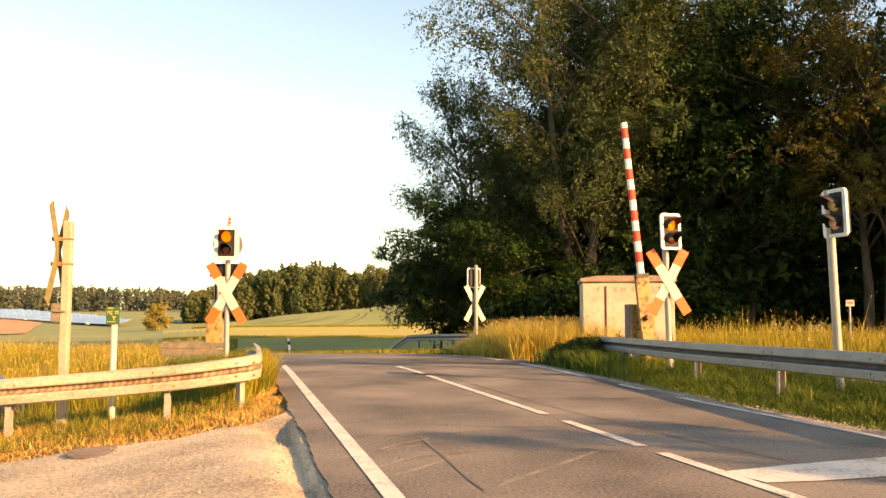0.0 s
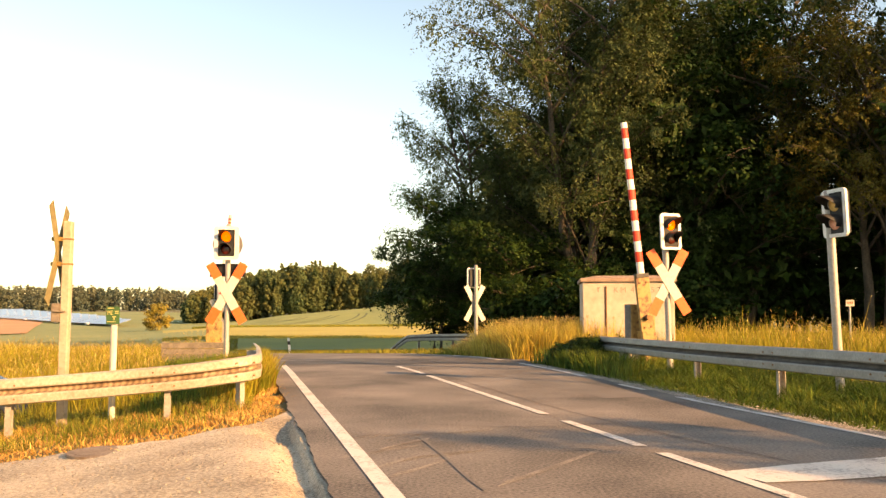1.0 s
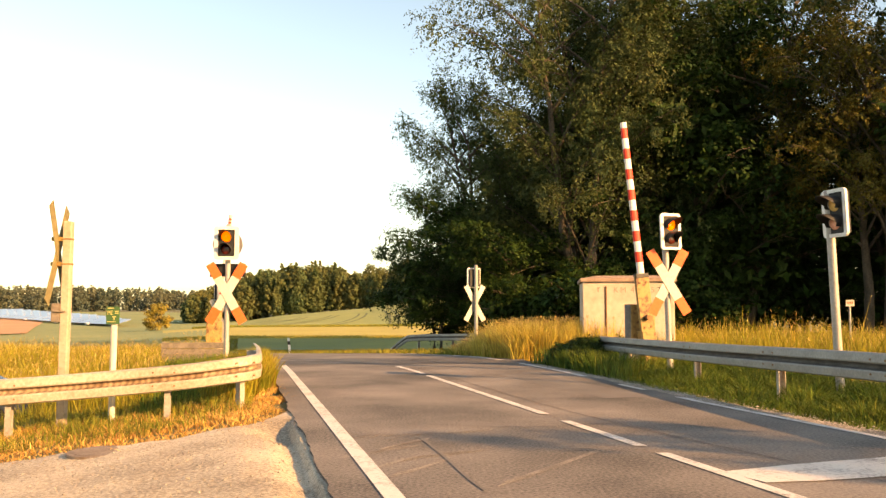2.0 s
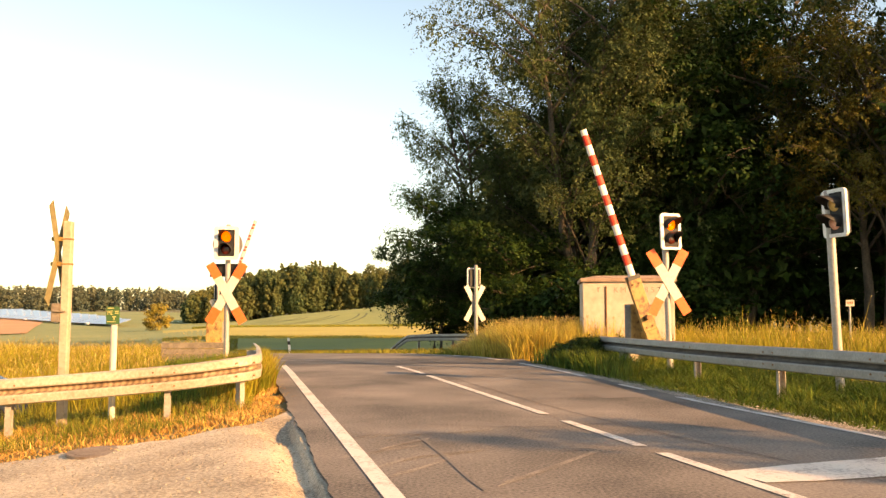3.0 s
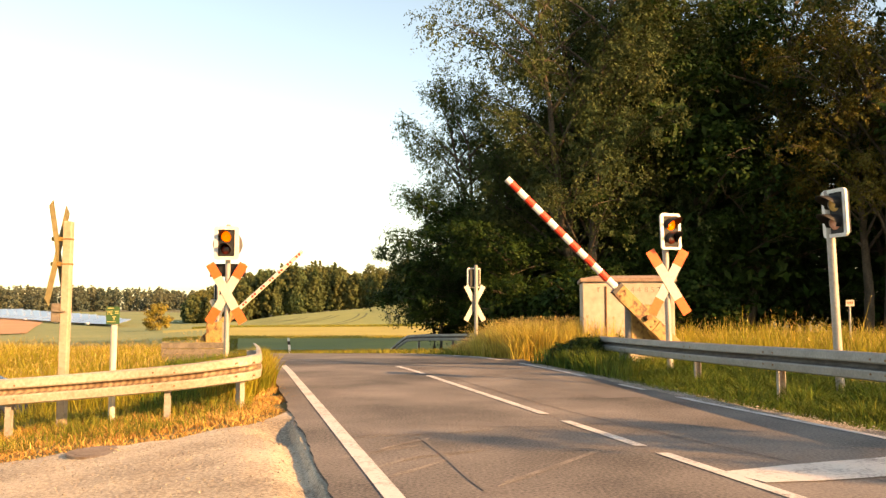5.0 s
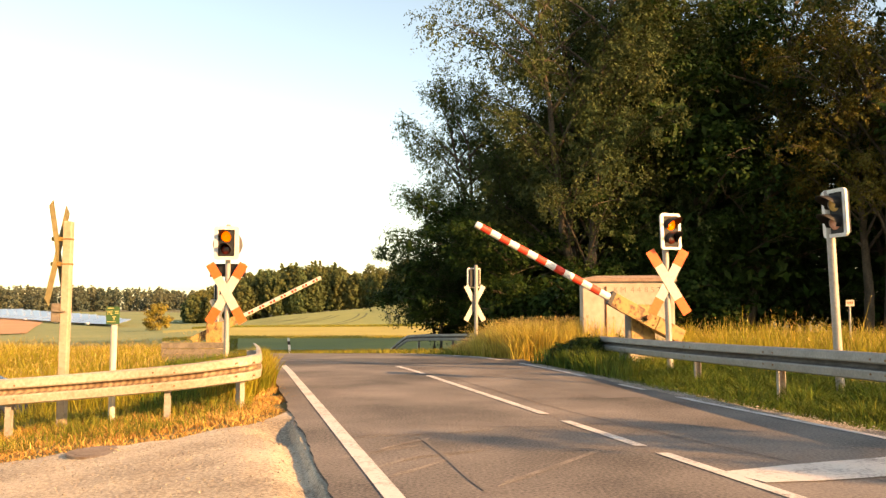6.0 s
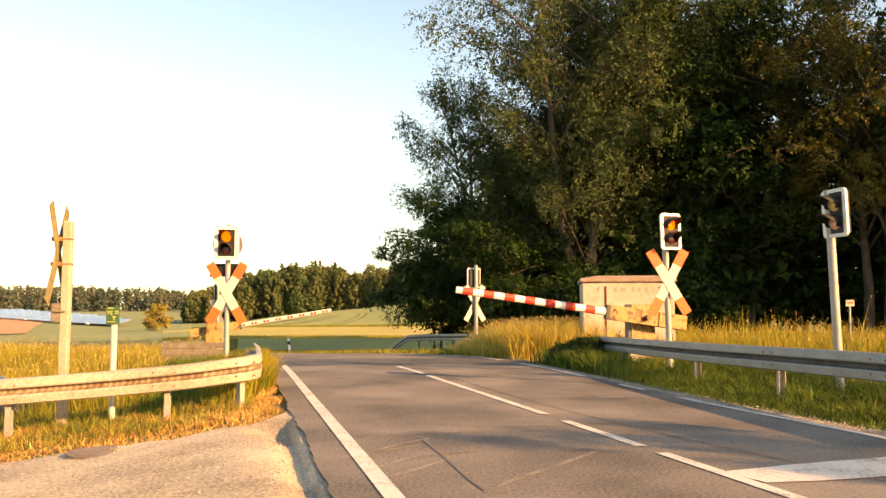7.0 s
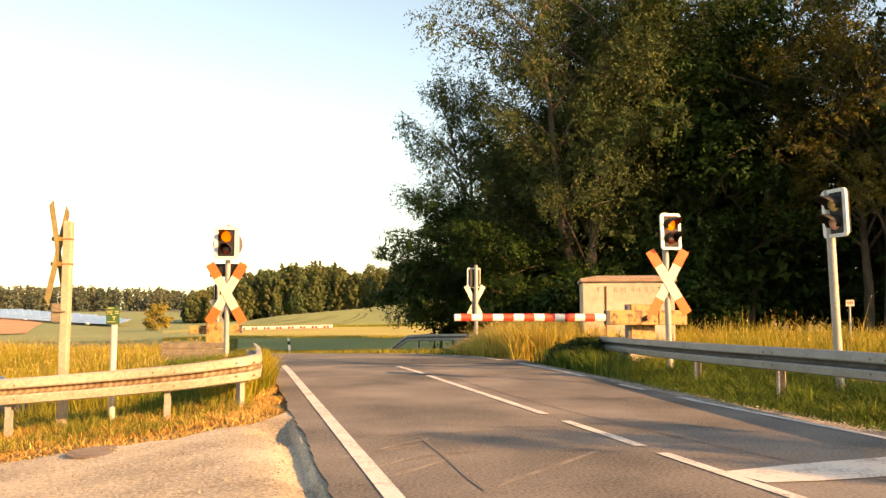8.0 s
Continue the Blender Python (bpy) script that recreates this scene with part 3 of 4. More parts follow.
def signal_head(parent, z, lit=True, m=Matrix(), disc=False, width=0.56, rim=0.095):
    """White rounded frame with two lenses one above the other, facing -y."""
    mm = m @ Matrix.Translation((0, 0, z))
    bm = bmesh.new()
    outer, inner = rounded(width, 0.76, 0.07), rounded(width - 2 * rim, 0.79 - 2 * rim, 0.02)
    ring = []
    for pts, y in ((outer, -0.05), (outer, -0.005), (inner, -0.005), (inner, -0.05)):
        ring.append([bm.verts.new(mm @ Vector((x, y, q))) for x, q in pts])
    n = len(outer)
    for a, b in zip(ring, ring[1:] + ring[:1]):
        for j in range(n):
            bm.faces.new((a[j], b[j], b[(j + 1) % n], a[(j + 1) % n]))
    bmesh.ops.recalc_face_normals(bm, faces=bm.faces)
    head = part("signal_frame", bm, WHITE, parent, "white rounded signal frame")
    bm = bmesh.new()
    box(bm, width - 2 * rim + 0.01, 0.12, 0.80 - 2 * rim, mm @ Matrix.Translation((0, 0.03, 0)), 0.01)
    part("backboard", bm, BLACK, parent, "black signal housing")
    for i, (dz, on) in enumerate(((0.145, lit), (-0.145, False))):
        bm = bmesh.new()
        c = mm @ Matrix.Translation((0, -0.035, dz))
        r = bmesh.ops.create_uvsphere(bm, u_segments=20, v_segments=10, radius=0.118, matrix=c @ Matrix.Diagonal((1, 0.28, 1, 1)))
        smooth(bm)
        part("lens", bm, LAMP_ON if on else (LENS_OFF if lit else (LENS_CLEAR if i == 0 else LENS_RED)), parent, "lit amber lens" if on else "dark unlit lens")
        bm = bmesh.new()
        steps = 18
        rows = []
        for j in range(steps + 1):
            a = radians(-35 + 250 * j / steps)
            depth = 0.34 * (0.3 + 0.65 * max(0.0, math.sin(a)) ** 0.7) if math.sin(a) > 0 else 0.085
            rows.append([bm.verts.new(c @ Vector((0.135 * math.cos(a), 0.03, 0.135 * math.sin(a)))),
                         bm.verts.new(c @ Vector((0.13 * math.cos(a), -depth, 0.13 * math.sin(a)))),
                         bm.verts.new(c @ Vector((0.124 * math.cos(a), -depth, 0.124 * math.sin(a)))),
                         bm.verts.new(c @ Vector((0.128 * math.cos(a), 0.03, 0.128 * math.sin(a))))])
        for a, b in zip(rows, rows[1:]):
            for k in range(4):
                bm.faces.new((a[k], b[k], b[(k + 1) % 4], a[(k + 1) % 4]))
        bmesh.ops.recalc_face_normals(bm, faces=bm.faces)
        part("hood", bm, BLACK, parent, "black lamp hood")
    if disc:
        bm = bmesh.new()
        box(bm, 0.80, 0.06, 0.30, mm @ Matrix.Translation((-0.01, 0.22, -0.60)), 0.01)
        part("rear_panel", bm, BLACK, parent, "dark panel behind the pole")
        bm = bmesh.new()
        rod(bm, mm @ Vector((-0.01, 0.12, -0.02)), mm @ Vector((-0.01, 0.16, -0.02)), 0.335, seg=28)
        part("round_backplate", bm, GREY_BACK, parent, "grey round plate behind the signal")


def warning_signal(x, y, top, cross_z, signal_z, yaw, lean, label, radius=0.065, cross=True, lit=True, disc=False, cross_yaw=None, back=False, head_yaw=0, shift=(0, 0), width=0.56):
    g = float(gz(x, y)) - 0.05
    base = thing("crossing_signal", pose(x, y, g, 0, lean, 0) @ pose(0, 0, 0, 0, 0, yaw), label, "crossing signal", "crossing signals")
    bm = bmesh.new()
    rod(bm, (0, 0, -0.3), (0, 0, top - g), radius, seg=20)
    smooth(bm)
    part("pole", bm, POLE, base, "grey metal pole")
    bm = bmesh.new()
    rod(bm, (0, 0, top - g), (0, 0, top - g + 0.03), radius * 1.12, radius * 0.7, seg=20)
    part("pole_cap", bm, POST_STEEL, base)
    turn = Matrix.Rotation(radians(head_yaw), 4, "Z") @ Matrix.Translation((shift[0], -radius - 0.10 + shift[1], 0))
    signal_head(base, signal_z - g, lit, turn, disc, width, 0.095 if disc else 0.07)
    if cross:
        cross_boards(base, cross_z - g, Matrix.Translation((0, -radius - 0.03, 0)), back=back)
        for dz in (-0.1, 0.1):
            bm = bmesh.new()
            box(bm, radius * 2.3, radius * 2 + 0.04, 0.035, Matrix.Translation((0, -0.02, cross_z - g + dz)), 0.004)
            part("clamp", bm, POST_STEEL, base, "steel clamp")
    return base


def build_signals():
    warning_signal(4.74, 17.5, 3.38, 1.94, 2.99, 6, -1.2, "white framed crossing signal with lit amber lamp above a red-tipped cross", head_yaw=17, width=0.51)
    warning_signal(-4.86, 18.8, 3.27, 1.74, 2.86, 2, 0.0, "white framed signal with lit amber lamp and cross behind curved guardrail", disc=True, radius=0.06)
    warning_signal(6.24, 13.2, 3.22, 0, 2.865, -74, -1.6, "turned white framed crossing signal with clear lenses on grey pole", cross=False, lit=False, radius=0.066, shift=(0.16, 0.16), width=0.52)
    warning_signal(-9.7, 36.0, 2.72, 1.2, 2.2, 168, 0.0, "railway cross and signal seen from behind beside the far barrier", back=2, radius=0.06)
    warning_signal(1.25, 31.5, 3.08, 1.66, 2.62, 206, 0.0, "crossing signal and cross seen from the back, in tall grass", back=2, radius=0.07, lit=True)


# ---- barriers ----
BOOM_LENGTH = 4.6


def barrier(x, y, pivot_z, rz, banded, label):
    g = float(gz(x, y)) - 0.03
    h = pivot_z - g
    base = thing("level_crossing_barrier", pose(x, y, g, 0, 0, rz), label, "barrier", "barriers of the crossing")
    bm = bmesh.new()
    box(bm, 0.95, 0.6, 0.55, Matrix.Translation((-0.15, -0.42, 0.22)), 0.02)
    part("plinth", bm, CONCRETE, base, "cream concrete plinth")
    bm = bmesh.new()
    box(bm, 0.62, 0.36, h + 0.31 - 0.45, Matrix.Translation((-0.05, -0.36, 0.45 + (h - 0.14) / 2)), 0.02)
    part("drive_housing", bm, YELLOW, base, "faded yellow drive housing")
    bm = bmesh.new()
    rod(bm, (0.26, -0.30, 0), (0.26, -0.30, h + 0.26), 0.095, seg=16)
    rod(bm, (0.26, -0.30, h + 0.26), (0.26, -0.30, h + 0.29), 0.10, 0.07, seg=16)
    part("rest_post", bm, GREY_BACK, base, "grey round stub post")
    bm = bmesh.new()
    rod(bm, (0, -0.30, h), (0, 0.22, h), 0.06, seg=16)
    part("axle", bm, RUST, base, "rusty axle")
    # the swinging boom; its own origin is the axle
    bm = bmesh.new()
    box(bm, 1.32, 0.10, 0.34, Matrix.Translation((0.34, 0.05, 0)), 0.012)
    boom = part("boom", bm, YELLOW, base, "worn yellow boom arm plate", pose(0, 0, h))
    bm = bmesh.new()
    box(bm, 0.10, 0.15, 0.32, Matrix.Translation((0.98, 0.05, 0)), 0.01)
    part("collar", bm, CRACK, boom, "dark rusty collar")
    for px, pz in ((-0.22, 0.08), (-0.22, -0.08), (0.05, 0.0), (0.82, 0.08), (0.82, -0.08)):
        bm = bmesh.new()
        rod(bm, (px, 0.10, pz), (px, 0.125, pz), 0.022, seg=8)
        part("bolt", bm, RUST, boom)
    bm = bmesh.new()
    box(bm, 0.72, 0.30, 0.34, Matrix.Translation((-0.66, -0.02, 0)), 0.015)
    part("counterweight", bm, YELLOW, boom, "faded yellow counterweight box")
    x0, x1 = 1.02, BOOM_LENGTH if banded else BOOM_LENGTH + 0.12
    oval = Matrix.Translation((0, 0.05, 0)) @ Matrix.Diagonal((1, 0.7, 1, 1))
    r0, r1 = 0.09, 0.078
    bm = bmesh.new()
    rod(bm, (x0, 0, 0), (x1, 0, 0), r0, r1, seg=18)
    bm.transform(oval)
    smooth(bm)
    part("boom_tube", bm, WHITE if banded else CREAM, boom, "white painted boom tube")
    if banded:
        b = x1 - 0.135
        while b > x0 + 0.2:
            bm = bmesh.new()
            f0, f1 = (b - 0.245 - x0) / (x1 - x0), (b - x0) / (x1 - x0)
            rod(bm, (b - 0.245, 0, 0), (b, 0, 0), r0 + (r1 - r0) * f0 + 0.002, r0 + (r1 - r0) * f1 + 0.002, seg=18)
            bm.transform(oval)
            smooth(bm)
            part("red_band", bm, BOOM_RED, boom, "red reflective band")
            b -= 0.487
    else:
        b = x1 - 0.2
        while b > x0:
            for d in (0.0, 0.14):
                bm = bmesh.new()
                rod(bm, (b - d, -0.02, 0), (b - d, -0.0155, 0), 0.052, seg=12)
                part("reflector", bm, BOOM_RED, boom, "round red reflector")
            b -= 0.487
    return boom, h


NEAR_BOOM, NEAR_H = barrier(4.71, 19.5, 1.19, 193.7, True, "barrier with red and white striped boom and yellow arm")
FAR_BOOM, FAR_H = barrier(-9.2, 33.9, 0.63, 13.7, False, "far barrier with pale boom carrying red reflectors")


# ---- relay house ----
def letters(text, size, mat, name="lettering"):
    cu = bpy.data.curves.new(name, "FONT")
    cu.body, cu.size, cu.extrude = text, size, 0.002
    tmp = bpy.data.objects.new("tmp", cu)
    scene.collection.objects.link(tmp)
    dg = bpy.context.evaluated_depsgraph_get()
    me = bpy.data.meshes.new_from_object(tmp.evaluated_get(dg))
    bpy.data.objects.remove(tmp)
    me.materials.clear()
    me.materials.append(mat)
    return me


def build_house():
    w, d, h = 2.70, 2.3, 2.40
    base = thing("relay_house", pose(4.22, 25.2, -0.17, 0, 0, -7), "cream concrete relay house with brown roof slab beside the barrier", "relay house")
    bm = bmesh.new()
    box(bm, w, d, h, Matrix.Translation((w / 2, d / 2, h / 2)), 0.02)
    part("wall", bm, CONCRETE, base, "cream painted concrete walls")
    bm = bmesh.new()
    box(bm, w + 0.14, d + 0.14, 0.11, Matrix.Translation((w / 2, d / 2, h + 0.055)), 0.012)
    top = h + 0.11
    c = [(-0.05, -0.05), (w + 0.05, -0.05), (w + 0.05, d + 0.05), (-0.05, d + 0.05)]
    i = [(0.45, 0.5), (w - 0.45, 0.5), (w - 0.45, d - 0.5), (0.45, d - 0.5)]
    lo = [bm.verts.new((x, y, top - 0.002)) for x, y in c]
    hi = [bm.verts.new((x, y, top + 0.10)) for x, y in i]
    bm.faces.new(hi)
    for k in range(4):
        bm.faces.new((lo[k], lo[(k + 1) % 4], hi[(k + 1) % 4], hi[k]))
    part("roof", bm, ROOF, base, "weathered brown roof slab")
    bm = bmesh.new()
    rod(bm, (0.70, -0.018, 0.9), (0.70, -0.018, 2.27), 0.016, seg=10)
    box(bm, 0.05, 0.008, 1.2, Matrix.Translation((0.68, -0.003, 1.65)))
    part("conduit", bm, RUST, base, "rusty vertical conduit")
    bm = bmesh.new()
    box(bm, w + 0.05, 0.03, 0.18, Matrix.Translation((w / 2, -0.016, 0.2)), 0.006)
    part("plinth", bm, CONCRETE, base)
    for ch, x in zip("KM44857", (0.91, 1.11, 1.42, 1.61, 1.82, 2.01, 2.19)):
        t = new("lettering", letters(ch, 0.235, DARK_LETTER if ch == "7" else GREY_LETTER))
        t.parent = base
        t.matrix_basis = pose(x, -0.004, 2.08, 90, 0, 0)
        tagged(t, "faded stencilled character" if ch != "7" else "dark stencilled character")
    for k in range(2):
        bm = bmesh.new()
        box(bm, 0.035, 0.006, 0.14, Matrix.Translation((0.46 + 0.2 * k, -0.004, 2.16)))
        box(bm, 0.09, 0.006, 0.03, Matrix.Translation((0.48 + 0.2 * k, -0.004, 2.225)))
        part("lettering", bm, GREY_LETTER, base, "faded illegible stencil")


# ---- posts and small signs ----
def build_posts():
    g = float(gz(-5.42, 12.0)) - 0.05
    base = thing("cross_post", pose(-5.425, 12.0, g, 0, 0.25, 0), "pale square post carrying a railway cross seen edge-on", "crossing post")
    bm = bmesh.new()
    box(bm, 0.118, 0.118, 2.62 - g + 0.3, Matrix.Translation((0, 0, (2.62 - g) / 2 - 0.15)), 0.012)
    part("post", bm, WOODPOST, base, "pale weathered square post")
    cross_boards(base, 2.14 - g, pose(-0.135, 0.0, 0, 0, 0, -82), length=1.62, back=True)
    for dz in (2.36, 2.0):
        bm = bmesh.new()
        box(bm, 0.20, 0.03, 0.06, Matrix.Translation((-0.13, -0.03, dz - g)), 0.004)
        box(bm, 0.13, 0.13, 0.02, Matrix.Translation((0.0, 0, dz - g)), 0.004)
        part("bracket", bm, YELLOW, base, "yellowed steel bracket")
    bm = bmesh.new()
    box(bm, 0.13, 0.16, 0.27, Matrix.Translation((-0.125, 0.02, 1.3 - g)), 0.012)
    box(bm, 0.16, 0.17, 0.022, Matrix.Translation((-0.06, 0.0, 1.32 - g)), 0.004)
    part("terminal_box", bm, OLD_WOOD, base, "small brown terminal box")

    g = float(gz(-4.68, 11.75)) - 0.04
    base = thing("marker_post", pose(-4.63, 11.78, g, 0, 0, 0), "thin white marker post with small green sign plate", "marker post")
    bm = bmesh.new()
    rod(bm, (0, 0, -0.2), (0, 0, 1.15 - g), 0.045, seg=14)
    smooth(bm)
    part("post", bm, CREAM, base, "white round post")
    bm = bmesh.new()
    extrude_profile(bm, rounded(0.185, 0.245, 0.012, 3), 0.012, Matrix.Translation((0, -0.055, 1.265 - g)))
    plate = part("sign_plate", bm, GREEN_SIGN, base, "green plate with yellow markings")
    t = new("lettering", letters("PE", 0.085, SIGN_YELLOW))
    t.parent = plate
    t.matrix_basis = pose(-0.08, -0.063, 1.27 - g, 90, 0, 0)
    for x, z, w, h in ((-0.03, 0.10, 0.08, 0.012), (0.055, 0.055, 0.05, 0.012), (0.055, 0.03, 0.05, 0.012), (0.02, -0.02, 0.06, 0.012), (0.02, -0.04, 0.012, 0.05), (-0.02, -0.09, 0.12, 0.008)):
        bm = bmesh.new()
        box(bm, w, 0.004, h, Matrix.Translation((x, -0.063, 1.265 - g + z)))
        part("marking", bm, SIGN_YELLOW, plate)

    x, y = 13.0, 26.7
    g = float(gz(x, y))
    base = thing("kilometre_plate", pose(x, y, g), "small pale plate on a thin post in tall grass", "marker post")
    bm = bmesh.new()
    rod(bm, (0, 0, 0), (0, 0, 1.58 - g), 0.03, seg=10)
    part("post", bm, POLE, base)
    bm = bmesh.new()
    box(bm, 0.27, 0.012, 0.2, Matrix.Translation((0, -0.036, 1.61 - g)), 0.003)
    plate = part("sign_plate", bm, POST_STEEL, base, "faded pale sign plate")
    for k in range(3):
        bm = bmesh.new()
        box(bm, 0.05, 0.004, 0.08, Matrix.Translation((-0.07 + 0.07 * k, -0.045, 1.62 - g)))
        part("marking", bm, RUST, plate)

    x, y = -8.75, 48.0
    g = float(gz(x, y))
    base = thing("delineator_post", pose(x, y, g, 0, -7, 0), "leaning white roadside delineator post with black band", "delineator")
    bm = bmesh.new()
    extrude_profile(bm, [(-0.06, 0), (0.06, 0), (0.06, 0.86), (0.0, 0.93), (-0.06, 0.90)], 0.10)
    part("body", bm, WHITE, base)
    bm = bmesh.new()
    extrude_profile(bm, [(-0.064, 0.56), (0.064, 0.50), (0.064, 0.70), (-0.064, 0.76)], 0.106)
    part("band", bm, BLACK, base, "slanted black band")

    x, y = -7.2, 24.0
    g = float(gz(x, y))
    base = thing("cable_trough_wall", pose(x, y, g, 0, 0, 4), "low weathered board wall in the grass by the railway", "low wall")
    for k in range(3):
        bm = bmesh.new()
        box(bm, 1.9, 0.05, 0.17, Matrix.Translation((0.1, 0, 0.16 + 0.18 * k)), 0.008)
        part("board", bm, OLD_WOOD, base, "weathered grey board")
    for k in (-0.8, 0.1, 1.0):
        bm = bmesh.new()
        box(bm, 0.09, 0.09, 0.66, Matrix.Translation((k, 0.08, 0.28)), 0.006)
        part("post", bm, WOODPOST, base)

    bm = bmesh.new()
    rod(bm, (0, 0, -0.02), (0, 0, 0.012), 0.40, seg=28)
    rod(bm, (0, 0, 0.012), (0, 0, 0.017), 0.33, seg=28)
    ob = part("manhole_cover", bm, MANHOLE, None, "", pose(-3.62, 9.1, float(gz(-3.62, 9.1)) - 0.036))
    tagged(ob, "round rusty manhole cover set in the gravel", "manhole cover")


# ---- parked car behind the guardrail ----
def build_car():
    x, y = -8.75, 14.6
    g = float(gz(x, y)) - 0.05
    base = thing("parked_car", pose(x, y, g - 0.36, 0, 0, 8), "dark blue parked car half hidden behind the guardrail", "car")
    bm = bmesh.new()
    extrude_profile(bm, [(-1.9, 0.28), (1.55, 0.28), (1.72, 0.45), (1.70, 0.66), (1.35, 0.82), (0.75, 0.92), (0.2, 1.32), (-1.2, 1.36), (-1.8, 0.95), (-1.95, 0.6)], 1.62)
    bmesh.ops.bevel(bm, geom=list(bm.edges), offset=0.05, segments=2, affect="EDGES")
    part("body", bm, CAR_PAINT, base, "dark blue painted body")
    bm = bmesh.new()
    extrude_profile(bm, [(0.72, 0.94), (0.22, 1.28), (-1.1, 1.31), (-1.55, 0.97)], 1.635)
    part("side_window", bm, CAR_GLASS, base, "dark side glass")
    bm = bmesh.new()
    bmesh.ops.create_uvsphere(bm, u_segments=14, v_segments=8, radius=0.13, matrix=Matrix.Translation((1.55, -0.62, 0.68)) @ Matrix.Diagonal((1, 1, 0.7, 1)))
    part("headlight", bm, WHITE, base, "clear headlight")
    for wx in (-1.2, 1.1):
        for wy in (-0.74, 0.74):
            bm = bmesh.new()
            rod(bm, (wx, wy - 0.1, 0.31), (wx, wy + 0.1, 0.31), 0.31, seg=20)
            wheel = part("wheel", bm, BLACK, base, "black tyre")
            bm = bmesh.new()
            rod(bm, (wx, wy - 0.108, 0.31), (wx, wy + 0.108, 0.31), 0.19, seg=16)
            part("rim", bm, STEEL, wheel, "grey rim")


build_wear()
build_gravel()
build_grit()
build_guardrails()
build_signals()
build_house()
build_posts()
build_car()
build_solar()


# ---- trees ----
def crown_mesh(centres, rng, step, k, sigma, size, mat, droop=0.0, flat=0.85, hollow=None, sprays=40, name="crown"):
    """Separate rounded boughs round the twig ends; each is a shell of small sprays whose leaves face outwards."""
    c = np.asarray(centres)
    c = c[rng.permutation(len(c))[:max(1, len(c) // step)]]
    if hollow:
        c = c[np.linalg.norm((c - np.array(hollow[:3])) / np.array([1, 1, 1.5]), axis=1) > hollow[3]]
    m = len(c)
    lobe = sigma * rng.uniform(0.55, 1.6, m)
    d = rng.normal(0, 1, (m * sprays, 3))
    d[:, 2] += 0.3
    d /= np.linalg.norm(d, axis=1)[:, None]
    big = np.repeat(lobe, sprays)
    rr = big * rng.uniform(0.6, 1.06, m * sprays)
    sp = np.repeat(c, sprays, 0) + d * rr[:, None] * np.array([1, 1, flat + 0.5 * droop])
    n = len(sp) * k
    out = np.repeat(d, k, 0)
    # leaves along a short twig that leads outwards and hangs
    twig = d * np.array([1, 1, 0.5]) + rng.normal(0, 0.45, d.shape)
    twig[:, 2] -= droop * 1.3
    twig *= (0.42 * np.sqrt(big))[:, None] / np.linalg.norm(twig, axis=1)[:, None]
    p = np.repeat(sp, k, 0) + np.repeat(twig, k, 0) * rng.uniform(-0.7, 0.8, (n, 1)) + rng.normal(0, 0.065, (n, 3)) * np.repeat(np.sqrt(big), k)[:, None]
    face = out + np.array([0, 0, 0.45]) + rng.normal(0, 0.33, (n, 3))
    a = np.cross(face, rng.normal(0, 1, (n, 3)))
    a[:, 2] -= droop * 1.2
    a /= np.linalg.norm(a, axis=1)[:, None]
    b = np.cross(a, face)
    b /= np.linalg.norm(b, axis=1)[:, None]
    l = size * rng.uniform(0.6, 1.35, n)[:, None]
    w = l * rng.uniform(0.34, 0.55, n)[:, None]
    v = np.stack([p - a * l * 0.5, p + b * w * 0.5 - a * l * 0.05, p + a * l * 0.5, p - b * w * 0.5 - a * l * 0.05], 1)
    return raw_mesh(name, v, np.arange(n * 4).reshape(n, 4), mat)


def limb(bm, pts, r0, r1, seg=6):
    rings = []
    for i, p in enumerate(pts):
        d = (pts[min(i + 1, len(pts) - 1)] - pts[max(i - 1, 0)]).normalized()
        q = d.to_track_quat("Z", "Y").to_matrix()
        r = r0 + (r1 - r0) * i / (len(pts) - 1)
        rings.append([bm.verts.new(p + q @ Vector((r * math.cos(2 * math.pi * k / seg), r * math.sin(2 * math.pi * k / seg), 0))) for k in range(seg)])
    for a, b in zip(rings, rings[1:]):
        for k in range(seg):
            bm.faces.new((a[k], a[(k + 1) % seg], b[(k + 1) % seg], b[k])).smooth = True


